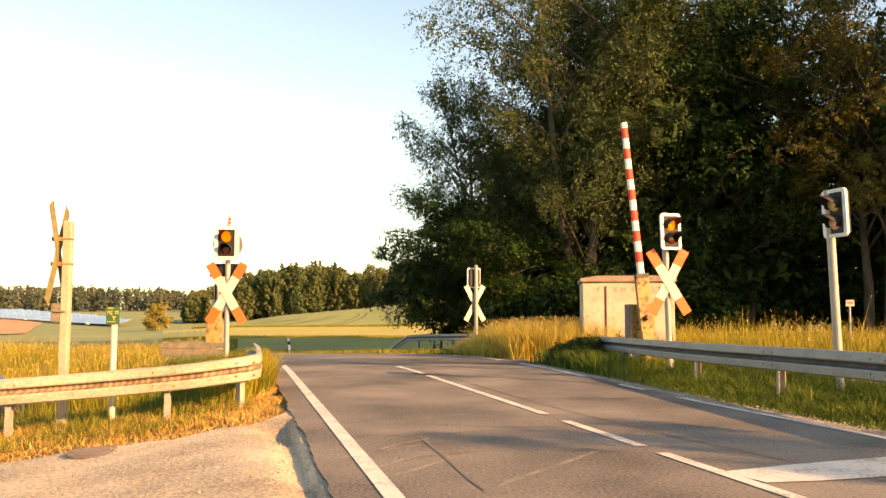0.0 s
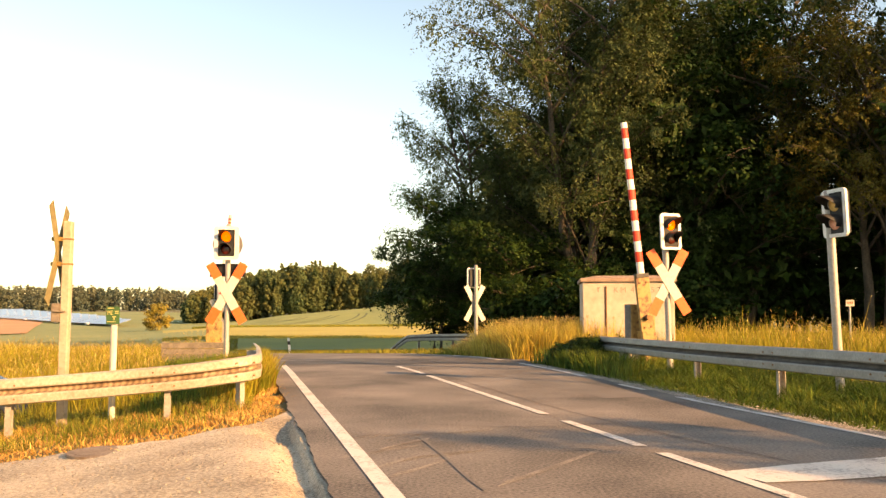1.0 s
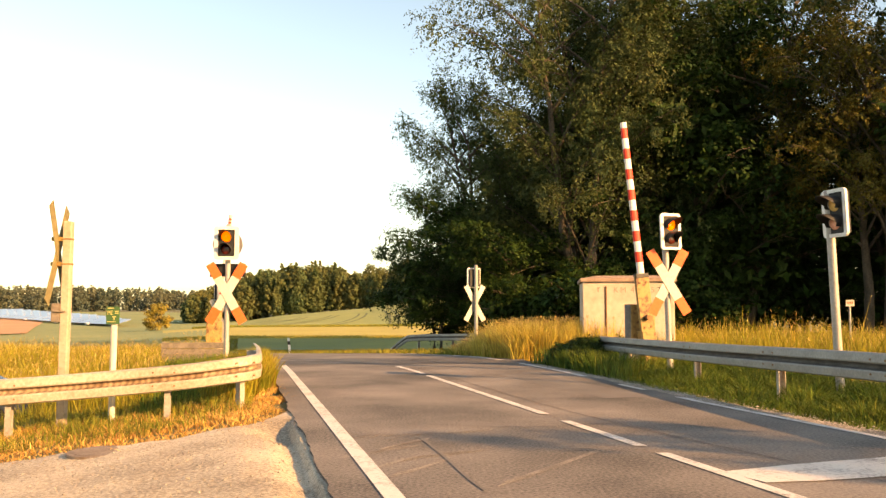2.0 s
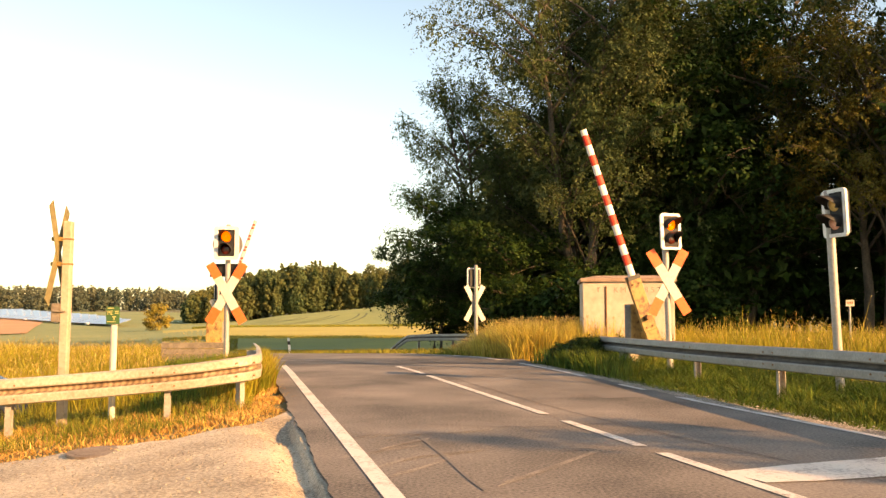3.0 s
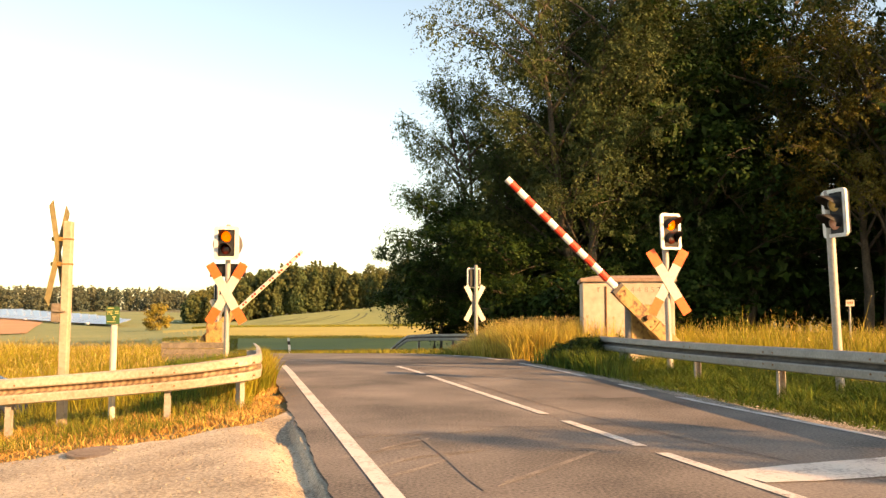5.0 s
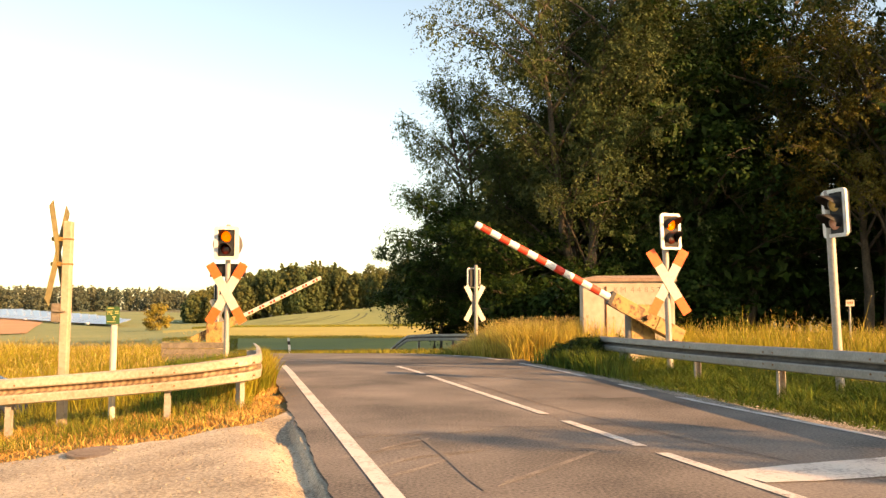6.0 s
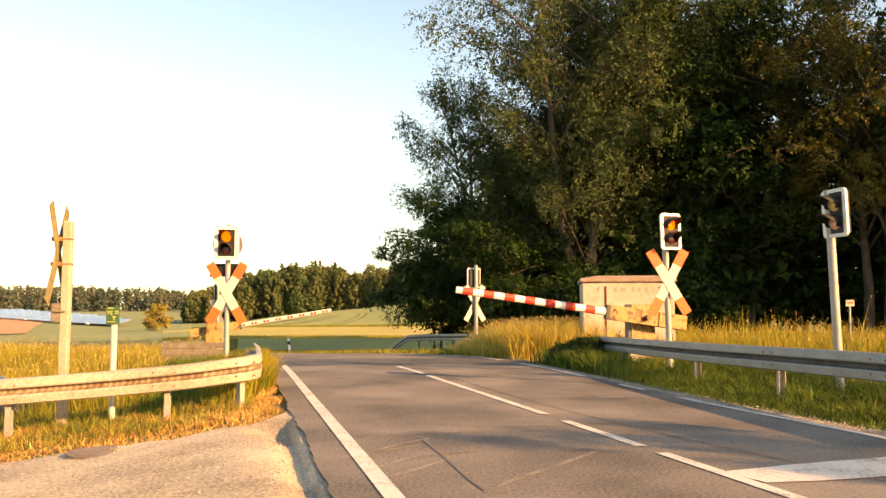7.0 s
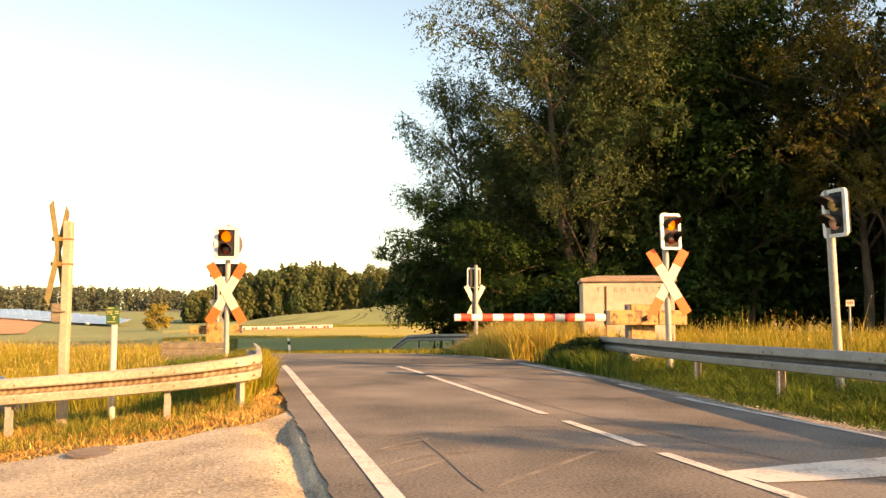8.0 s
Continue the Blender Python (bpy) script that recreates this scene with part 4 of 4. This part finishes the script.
def tree_kind(seed, h, reach, leaf, per, size, sigma, stems=3, low=0.12, droop=0.0, limbs=26, label="", widest=0.45, step=5, flat=0.85, hollow=None, spread=1.0, rise=0.0):
    """A tree of its own: stems, limbs, twigs, and leaves in loose clumps round the twigs."""
    rng = np.random.default_rng(seed)
    rnd = random.Random(seed)
    base = thing("tree", Matrix(), label, "tree", "trees beside the railway")
    bm = bmesh.new()
    centres = []
    spines = []
    for s in range(stems):
        a = 2 * math.pi * (s + rnd.random() * 0.6) / stems
        tilt = (0.05 + 0.10 * rnd.random()) * spread if stems > 1 else 0.03
        p, pts = Vector((0.3 * math.cos(a) * (stems > 1), 0.3 * math.sin(a) * (stems > 1), -0.3)), []
        top = h * rnd.uniform(0.85, 0.97)
        for i in range(10):
            pts.append(p.copy())
            p = p + Vector((math.cos(a) * tilt, math.sin(a) * tilt, 1)) * top / 10 + Vector((rnd.gauss(0, 0.12), rnd.gauss(0, 0.12), 0))
        limb(bm, pts, h * 0.015, 0.02, 8)
        spines.append(pts)
    for k in range(limbs):
        sp = spines[k % stems]
        f = low + (0.97 - low) * (k + rnd.random()) / limbs
        i = min(int(f * 9), 8)
        start = sp[i].lerp(sp[i + 1], f * 9 - i)
        env = reach * (1 - ((f - widest) / (1.12 - widest if f > widest else widest + 0.25)) ** 2) ** 0.5 if abs(f - widest) < 1 else reach * 0.2
        a = k * 2.4 + rnd.uniform(-0.5, 0.5)
        ln = env * rnd.uniform(0.7, 1.1)
        up = rnd.uniform(0.15, 0.7) - 0.25 * droop + rise
        pts, p, d = [], start.copy(), Vector((math.cos(a), math.sin(a), up))
        for j in range(6):
            pts.append(p.copy())
            p = p + d * ln / 5
            d.z -= 0.09 + 0.10 * droop
        limb(bm, pts, h * 0.0042, 0.010, 5)
        for j in range(2, 6):
            for q in range(3):
                b = a + rnd.uniform(-1.4, 1.4)
                tl = ln * rnd.uniform(0.12, 0.36)
                e = pts[j] + Vector((math.cos(b), math.sin(b), rnd.uniform(-0.35, 0.6))) * tl
                if q < 2:
                    limb(bm, [pts[j], pts[j].lerp(e, 0.5) + Vector((0, 0, 0.06)), e], 0.022, 0.006, 4)
                centres.append(e)
        centres.append(pts[-1])
    for sp in spines:
        for q in range(6):
            centres.append(sp[-1 - q // 2] + Vector((rnd.gauss(0, 0.5), rnd.gauss(0, 0.5), rnd.gauss(0.4, 0.4))) * reach / 5)
    part("trunk", bm, BARK, base, "brown bark stems and limbs")
    crown = new("crown", crown_mesh(centres, rng, step, per, sigma, size, leaf, droop, flat, hollow))
    crown.parent = base
    tagged(crown, "loose leafy crown")
    return base


def put(kind, x, y, s=1.0, rz=0.0, sz=1.0):
    m = pose(x, y, float(gz(x, y)) - 0.1, 0, 0, rz)
    ob = copy_thing(kind, m)
    ob.scale = (s, s, s * sz)
    return ob


def build_trees():
    willow = tree_kind(11, 22.5, 5.0, LEAF_GREY, 7, 0.165, 0.95, stems=4, low=0.12, droop=0.5, limbs=56, label="tall grey-green willow-like tree with several stems", step=2, hollow=(1.2, -4.2, 7.4, 1.5), spread=1.3, rise=0.9)
    willow.matrix_basis = pose(7.1, 42.5, float(gz(7.1, 42.5)) - 0.1)
    dark = tree_kind(23, 21, 5.2, LEAF_SHADE, 5, 0.21, 1.15, stems=2, low=0.10, droop=0.1, limbs=40, label="tall dark green broadleaf tree at the forest edge", step=3, flat=0.5, rise=0.15)
    dark.matrix_basis = pose(13.0, 46.5, -1.0)
    gold = tree_kind(37, 18, 4.2, LEAF_GOLD, 7, 0.17, 0.7, stems=1, low=0.35, droop=0.3, limbs=30, label="tall thin birch-like tree with yellowish leaves", step=4, rise=0.8)
    gold.matrix_basis = pose(20.0, 39.0, -0.6)
    oak = tree_kind(41, 10.5, 4.2, LEAF_SHADE, 7, 0.19, 0.85, stems=2, low=0.22, droop=0.0, widest=0.6, limbs=30, label="low dark spreading tree at the field's edge", step=3, flat=0.6)
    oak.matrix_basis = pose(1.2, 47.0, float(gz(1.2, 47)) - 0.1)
    bush = tree_kind(53, 4.2, 2.3, LEAF_SHADE, 3, 0.26, 0.55, stems=4, low=0.03, droop=0.1, limbs=22, label="dense dark green shrub under the trees", step=4)
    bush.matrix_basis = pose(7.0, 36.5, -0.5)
    inner = tree_kind(67, 19, 4.8, LEAF_SHADE, 2, 0.55, 1.25, stems=2, low=0.10, droop=0.1, limbs=34, label="tall dark tree deep in the wood, also added unseen for shade", step=4)
    inner.matrix_basis = pose(12.4, 48, -1.1)
    for kind, x, y, s, rz in (
            (willow, 2.4, 48, 0.74, 130), (willow, 10.2, 45.5, 0.98, 200), (dark, 11.5, 49, 1.12, 70), (dark, 15.2, 43.8, 1.15, 90), (dark, 17.6, 47, 1.1, 200), (dark, 23.5, 42.5, 0.68, 310),
            (inner, 17.0, 49, 1.25, 160), (inner, 22.5, 48, 0.85, 20), (inner, 28, 43, 0.7, 250), (inner, 6.0, 53, 0.85, 285), (inner, 28.5, 52, 0.75, 140),
            (gold, 19.6, 37.0, 1.0, 60), (dark, 27.5, 38.5, 0.8, 75), (inner, 34, 46, 0.9, 10), (oak, 3.6, 41.5, 0.7, 140), (oak, 11.4, 42.5, 0.75, 220),
            (inner, 11, 57, 1.0, 80), (inner, 21, 57, 1.0, 180), (inner, 3.4, 55, 0.55, 30), (oak, 2.6, 50.5, 0.95, 250), (oak, -0.5, 47.6, 0.68, 70),
            (inner, 14.2, 46.5, 1.1, 50), (inner, 19.6, 46.0, 0.85, 110), (inner, 12, 50, 1.0, 200), (inner, 25, 44, 0.7, 80)):
        put(kind, x, y, s, rz)
    # unseen trees added beside the view to shade wood and road; three stand behind
    for kind, x, y, s, rz in ((inner, 26, 39, 1.0, 15), (inner, 29.5, 35, 1.2, 95), (inner, 34, 32, 1.35, 200), (inner, 38.5, 29, 1.4, 300), (inner, 43, 26, 1.4, 33), (inner, 48, 22.5, 1.4, 120),
                              (inner, 54, 20.5, 1.4, 170), (inner, 36, 40, 1.4, 60), (inner, 44, 36, 1.4, 220), (inner, 30, 45, 1.0, 0),
                              (inner, 17.4, 6.6, 0.36, 90), (inner, 17.9, 4.4, 0.33, 10), (gold, 14.4, 0.2, 0.37, 0),
                              (inner, 8, -25, 0.80, 40), (inner, 14, -27, 0.84, 280), (inner, 20, -30, 0.9, 30)):
        put(kind, x, y, s, rz)
    for i in range(6):
        put(bush, 3.6 + i * 1.7 + 0.5 * math.sin(i * 3.1), 40.5 - i * 0.2 + 1.0 * math.sin(i * 1.7), 0.8 + 0.3 * math.sin(i * 2.2) ** 2, i * 77)
    for x, y, k in ((3.45, 20.3, 0.18), (3.75, 21.4, 0.22), (3.3, 19.4, 0.15), (3.9, 22.8, 0.20), (5.0, 23.4, 0.20), (3.3, 22.2, 0.18), (3.0, 21.3, 0.15)):
        weed = put(bush, x, y, k, x * 90)
        tagged(weed, "small dark green weed shrub near the guardrail's end", "shrub", "weeds by the guardrail")
    lone = tree_kind(61, 4.4, 1.7, LEAF_LIT, 6, 0.22, 0.45, stems=3, low=0.05, limbs=18, step=4, label="small round tree alone in the field, coloured as if sunlit")
    lone.matrix_basis = pose(-44.6, 131.0, float(gz(-44.6, 131)) + 0.3)


def build_far_woods():
    """Broad crowns and narrow conifers; each leaf spray faces away from its tree's middle."""
    rng = np.random.default_rng(77)
    ps, ns, ls = [], [], []
    spots = []
    for k in range(280):
        u = rng.uniform(-0.31, 0.03)
        d = rng.uniform(217, 268)
        top = np.interp(u, [-0.31, -0.30, -0.24, -0.18, -0.13, -0.125, -0.10, -0.07, 0.03], [5.0, 7.0, 12.6, 15.2, 16.2, 15.0, 14.5, 15.0, 17.0])
        spots.append((u * d, d, max(5.0, (top - 0.6) * d / 240 - float(gz(u * d, d)) + rng.normal(-0.6, 1.1))))
    for k in range(440):
        u, d = rng.uniform(-0.62, -0.14), rng.uniform(600, 690)
        spots.append((u * d, d, np.interp(u, [-0.5, -0.42, -0.36, -0.31, -0.2], [19, 18.5, 17, 14, 13]) * d / 640 + rng.normal(-0.5, 1.3)))
    for x, y, h in spots:
        z = float(gz(x, y))
        conifer = rng.random() < (0.30 if y < 300 else 0.2)
        boughs, each, sz = (44, 18, 0.42) if y < 300 else (16, 12, 0.95)
        t = (np.arange(boughs) + rng.random(boughs)) / boughs
        a = np.arange(boughs) * 2.4 + rng.normal(0, 0.4, boughs)
        if conifer:
            h *= 1.08
            w = 0.14 * h * (1.03 - t) ** 0.8 * rng.uniform(0.4, 1.1, boughs)
            br = 0.045 * h * (1.25 - t)
        else:
            w = 0.23 * h * np.sqrt(np.maximum(0.02, 1 - (2 * t - 0.95) ** 2)) * rng.uniform(0.5, 1.1, boughs)
            br = 0.065 * h * rng.uniform(0.6, 1.4, boughs)
        c = np.stack([x + w * np.cos(a), y + w * np.sin(a), z + h * (0.06 + 0.88 * t)], 1)
        d = rng.normal(0, 1, (boughs, each, 3)) + np.array([0, -0.3, 0.3])
        d /= np.linalg.norm(d, axis=2)[..., None]
        ps.append((c[:, None] + d * (br[:, None] * rng.uniform(0.75, 1.1, (boughs, each)))[..., None] * np.array([1, 1, 0.85 if not conifer else 1.3])).reshape(-1, 3))
        ns.append((d + np.array([0, 0, 0.2])).reshape(-1, 3))
        ls.append(np.full(boughs * each, sz))
    p, nn, l = np.concatenate(ps), np.concatenate(ns), np.concatenate(ls)
    m = len(p)
    nn = nn + rng.normal(0, 0.3, (m, 3))
    a = np.cross(nn, rng.normal(0, 1, (m, 3)))
    b = np.cross(nn, a)
    l = l[:, None] * rng.uniform(0.5, 1.1, (m, 1))
    a *= l / np.linalg.norm(a, axis=1)[:, None]
    b *= l * 0.8 / np.linalg.norm(b, axis=1)[:, None]
    v = np.stack([p - a, p + b, p + a, p - b], 1)
    woods = new("far_woods", raw_mesh("far_woods", v, np.arange(m * 4).reshape(-1, 4), [WOODS, WOODS_HAZE]))
    # trees beyond 300 m take the colour with painted haze
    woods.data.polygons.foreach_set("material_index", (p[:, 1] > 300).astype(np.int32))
    tagged(woods, "mixed woods on the far ridge in evening light", "woods", kind="stuff")


# ---- grasses ----
def grass(name, x, y, h, w, mat, label, seed, lean=0.35, lift=-0.06, heads=0.0):
    rng = np.random.default_rng(seed)
    n = len(x)
    z = gz(x, y) + lift
    a = rng.random(n) * 6.283
    side = np.stack([np.cos(a), np.sin(a), 0 * a], 1)
    b = rng.random(n) * 6.283
    bend = np.stack([np.cos(b), np.sin(b), 0 * b], 1) * (h * np.abs(rng.normal(0, lean, n)))[:, None]
    p = np.stack([x, y, z], 1)
    up = np.stack([0 * h, 0 * h, h], 1)
    ww = (w * rng.uniform(0.6, 1.4, n))[:, None] * side
    v = np.stack([p - ww, p + ww, p + up * 0.55 + bend * 0.3 + ww * 0.8, p + up * 0.55 + bend * 0.3 - ww * 0.8, p + up + bend], 1)
    if heads:
        k = rng.random(n) < heads
        tip = (p + up + bend)[k]
        ax = (up * 0.5 + bend)[k]
        ax /= np.linalg.norm(ax, axis=1)[:, None]
        m = len(tip)
        l = rng.uniform(0.04, 0.09, m)[:, None]
        sd = side[k] * rng.uniform(0.005, 0.012, m)[:, None]
        hv = np.stack([tip - ax * l, tip + sd, tip + ax * l, tip - sd], 1)
        ears = new("grass_ears", raw_mesh("grass_ears", hv, np.arange(m * 4).reshape(m, 4), GRASS_EAR))
        tagged(ears, "brown seed heads on tall grass", "grass", kind="stuff")
    i = (np.arange(n) * 5)[:, None]
    f = np.concatenate([i + [0, 1, 2], i + [0, 2, 3], i + [3, 2, 4]])
    return tagged(new(name, raw_mesh(name, v, f, mat)), label, "grass", kind="stuff")


def build_grass():
    rng = np.random.default_rng(5)

    def scatter(n, x0, x1, y0, y1, rule):
        x, y = rng.uniform(x0, x1, n), rng.uniform(y0, y1, n)
        k = rule(x, y)
        return x[k], y[k]
    # tall ripe grass to the right, beyond the guardrail
    rail = lambda y: np.interp(y, [7, 10.3, 15.6, 22, 30, 60], [5.9, 5.4, 4.7, 4.2, 2.6, 2.0])
    house = lambda x, y: (x > 3.9) & (x < 7.4) & (y > 24.5) & (y < 28)
    x, y = scatter(78000, 2.2, 27, 16, 37, lambda x, y: (x > rail(y) + 1.3) & ~house(x, y) & (x < 0.62 * y + 2) & ((y > 21) | (x > 6.2)))
    grass("tall_grass", x, y, (0.55 + 0.26 * np.abs(rng.normal(0, 1, len(x)))) * (0.95 + 0.25 * np.sin(x * 1.1 + 1.3 * np.sin(y * 0.8)) * np.sin(y * 0.7)), 0.009, GRASS_TALL, "tall ripe yellow grass beside the railway", 1, heads=0.14)
    x, y = scatter(34000, 0.4, 5.2, 24.8, 36, lambda x, y: (x > line_right(y) + 0.45))
    grass("tall_grass", x, y, rng.uniform(0.55, 1.3, len(x)) * (0.3 + 0.7 * sm(0.01, 0.075, x / y)), 0.010, GRASS_STRAW, "tall ripe yellow grass at the far side of the crossing", 2, lean=0.5, heads=0.4)
    x, y = scatter(26000, -12, 2.2, 26, 52, lambda x, y: (x > line_right(y) + 0.3) & (x < line_right(y) + 4.5))
    grass("verge_grass", x, y, rng.uniform(0.08, 0.34, len(x)), 0.016, GRASS_MIX, "short green verge grass along the far bend", 21, lean=0.6)
    x, y = scatter(80000, 1.8, 10, 7, 23, lambda x, y: (x > line_right(y) + 0.42 + 0.15 * np.sin(y * 3)) & (x < rail(y) + 2.2))
    h = 0.07 + 0.24 * sm(0.3, 1.6, x - line_right(y)) * rng.uniform(0.4, 1.3, len(x)) * (0.75 + 0.45 * np.sin(x * 5.1) * np.sin(y * 3.7)) + 0.22 * sm(16, 18.5, y) * sm(0.8, 1.3, x - line_right(y)) * rng.random(len(x))
    grass("verge_grass", x, y, h, 0.008, GRASS_GREEN, "green roadside grass under the guardrail", 3, lean=1.1)
    # left verge: dry cut grass, then green, then tall meadow
    x, y = scatter(78000, -9, -1.5, 8.6, 24, lambda x, y: (x < line_left(y) - 0.5 + 0.12 * np.sin(y * 4)) & (y > pad_edge(x) + 0.12 - 0.85 * rng.random(len(x)) ** 4) & ((y < 12.2) | (x > line_left(y) - 2.2)))
    h = (rng.uniform(0.02, 0.07, len(x)) + 0.07 * sm(0.2, 1.4, y - pad_edge(x)) * rng.random(len(x))) * (0.8 + 0.5 * np.sin(x * 4.3 + 2 * np.sin(y * 2.2)) * np.sin(y * 3.9))
    grass("dry_grass", x, y, h, 0.007, GRASS_DRY, "short dry straw-coloured verge grass", 4, lean=1.6)
    x, y = scatter(42000, -9.5, -2.2, 9.4, 24, lambda x, y: (x < line_left(y) - 0.9) & (y > pad_edge(x) + 0.55 + 0.35 * np.sin(x * 2.3) + 0.9 * sm(-4.5, -2.7, x)))
    grass("verge_grass", x, y, rng.uniform(0.05, 0.26, len(x)) * (0.8 + 0.4 * np.sin(x * 3.1) * np.sin(y * 2.7)), 0.006, GRASS_MIX, "half-dry green grass around the guardrail posts", 5, lean=0.7)
    x, y = scatter(90000, -26, -3, 13.0, 46, lambda x, y: (x < line_left(y) - 1.3 - 0.05 * (y - 13)) & (x > -0.60 * y - 1.5) & ((y > 16) | (x < -4.6)) & ~((x > -0.335 * y) & (y < 25)) & ~((x < -0.505 * y) & (y < 15)))
    grass("tall_grass", x, y, (0.33 + 0.17 * np.abs(rng.normal(0, 1, len(x)))) * (0.95 + 0.35 * np.sin(x * 0.9 + 1.3 * np.sin(y * 0.6)) * np.sin(y * 0.55)), 0.0055, GRASS_TALL, "tall ripe golden meadow grass in evening sun", 6, lean=0.45, heads=0.25)
    x, y = scatter(14000, -4.6, -3.0, 12.7, 21, lambda x, y: (x < line_left(y) - 0.45) & (x > line_left(y) - 1.7))
    grass("tall_grass", x, y, rng.uniform(0.25, 0.62, len(x)), 0.008, GRASS_TALL, "sunlit golden grass along the road edge", 7)


    x, y = scatter(14000, -8.6, -3.2, 12.4, 24.5, lambda x, y: (x > -0.36 * y) & (x < line_left(y) - 0.9))
    grass("verge_grass", x, y, rng.uniform(0.15, 0.42, len(x)), 0.009, GRASS_GREEN, "low dark green grass behind the curved guardrail", 8, lean=0.6)
    # weeds at the end of the long guardrail
    x, y = rng.normal(3.35, 0.33, 8000), rng.normal(20.6, 1.5, 8000)
    k = (x > line_right(y) + 0.35) & (y < 24)
    grass("weeds", x[k], y[k], rng.uniform(0.12, 0.55, k.sum()), 0.012, GRASS_GREEN, "dark green weeds round the guardrail's end", 9, lean=0.5)


build_trees()
build_far_woods()
build_grass()
build_crops()


# ---- what moves: both booms come down ----
def motions():
    near = ((0, 84.0), (1.9, 84.0), (2.2, 82.6), (2.5, 79.0), (2.8, 74.4), (3.0, 70.9), (3.5, 63.9), (4.0, 56.9), (4.5, 50.3), (5.2, 39.8), (6.0, 26.9), (6.5, 17.3), (7.0, 7.7), (7.3, 3.2), (7.5, 1.4), (7.8, 0.3), (8.0, 0.1))
    far = ((0, 84.0), (1.9, 84.0), (2.2, 82.6), (2.5, 79.3), (2.8, 74.8), (3.0, 71.5), (3.5, 64.8), (4.0, 57.9), (4.5, 50.7), (5.2, 40.2), (6.0, 27.0), (6.5, 18.8), (7.0, 9.5), (7.3, 4.8), (7.5, 2.6), (7.8, 1.4), (8.0, 1.2))
    walk(NEAR_BOOM, [(t, pose(0, 0, NEAR_H, 0, -a, 0)) for t, a in near])
    walk(FAR_BOOM, [(t, pose(0, 0, FAR_H, 0, -a, 0)) for t, a in far])


motions()
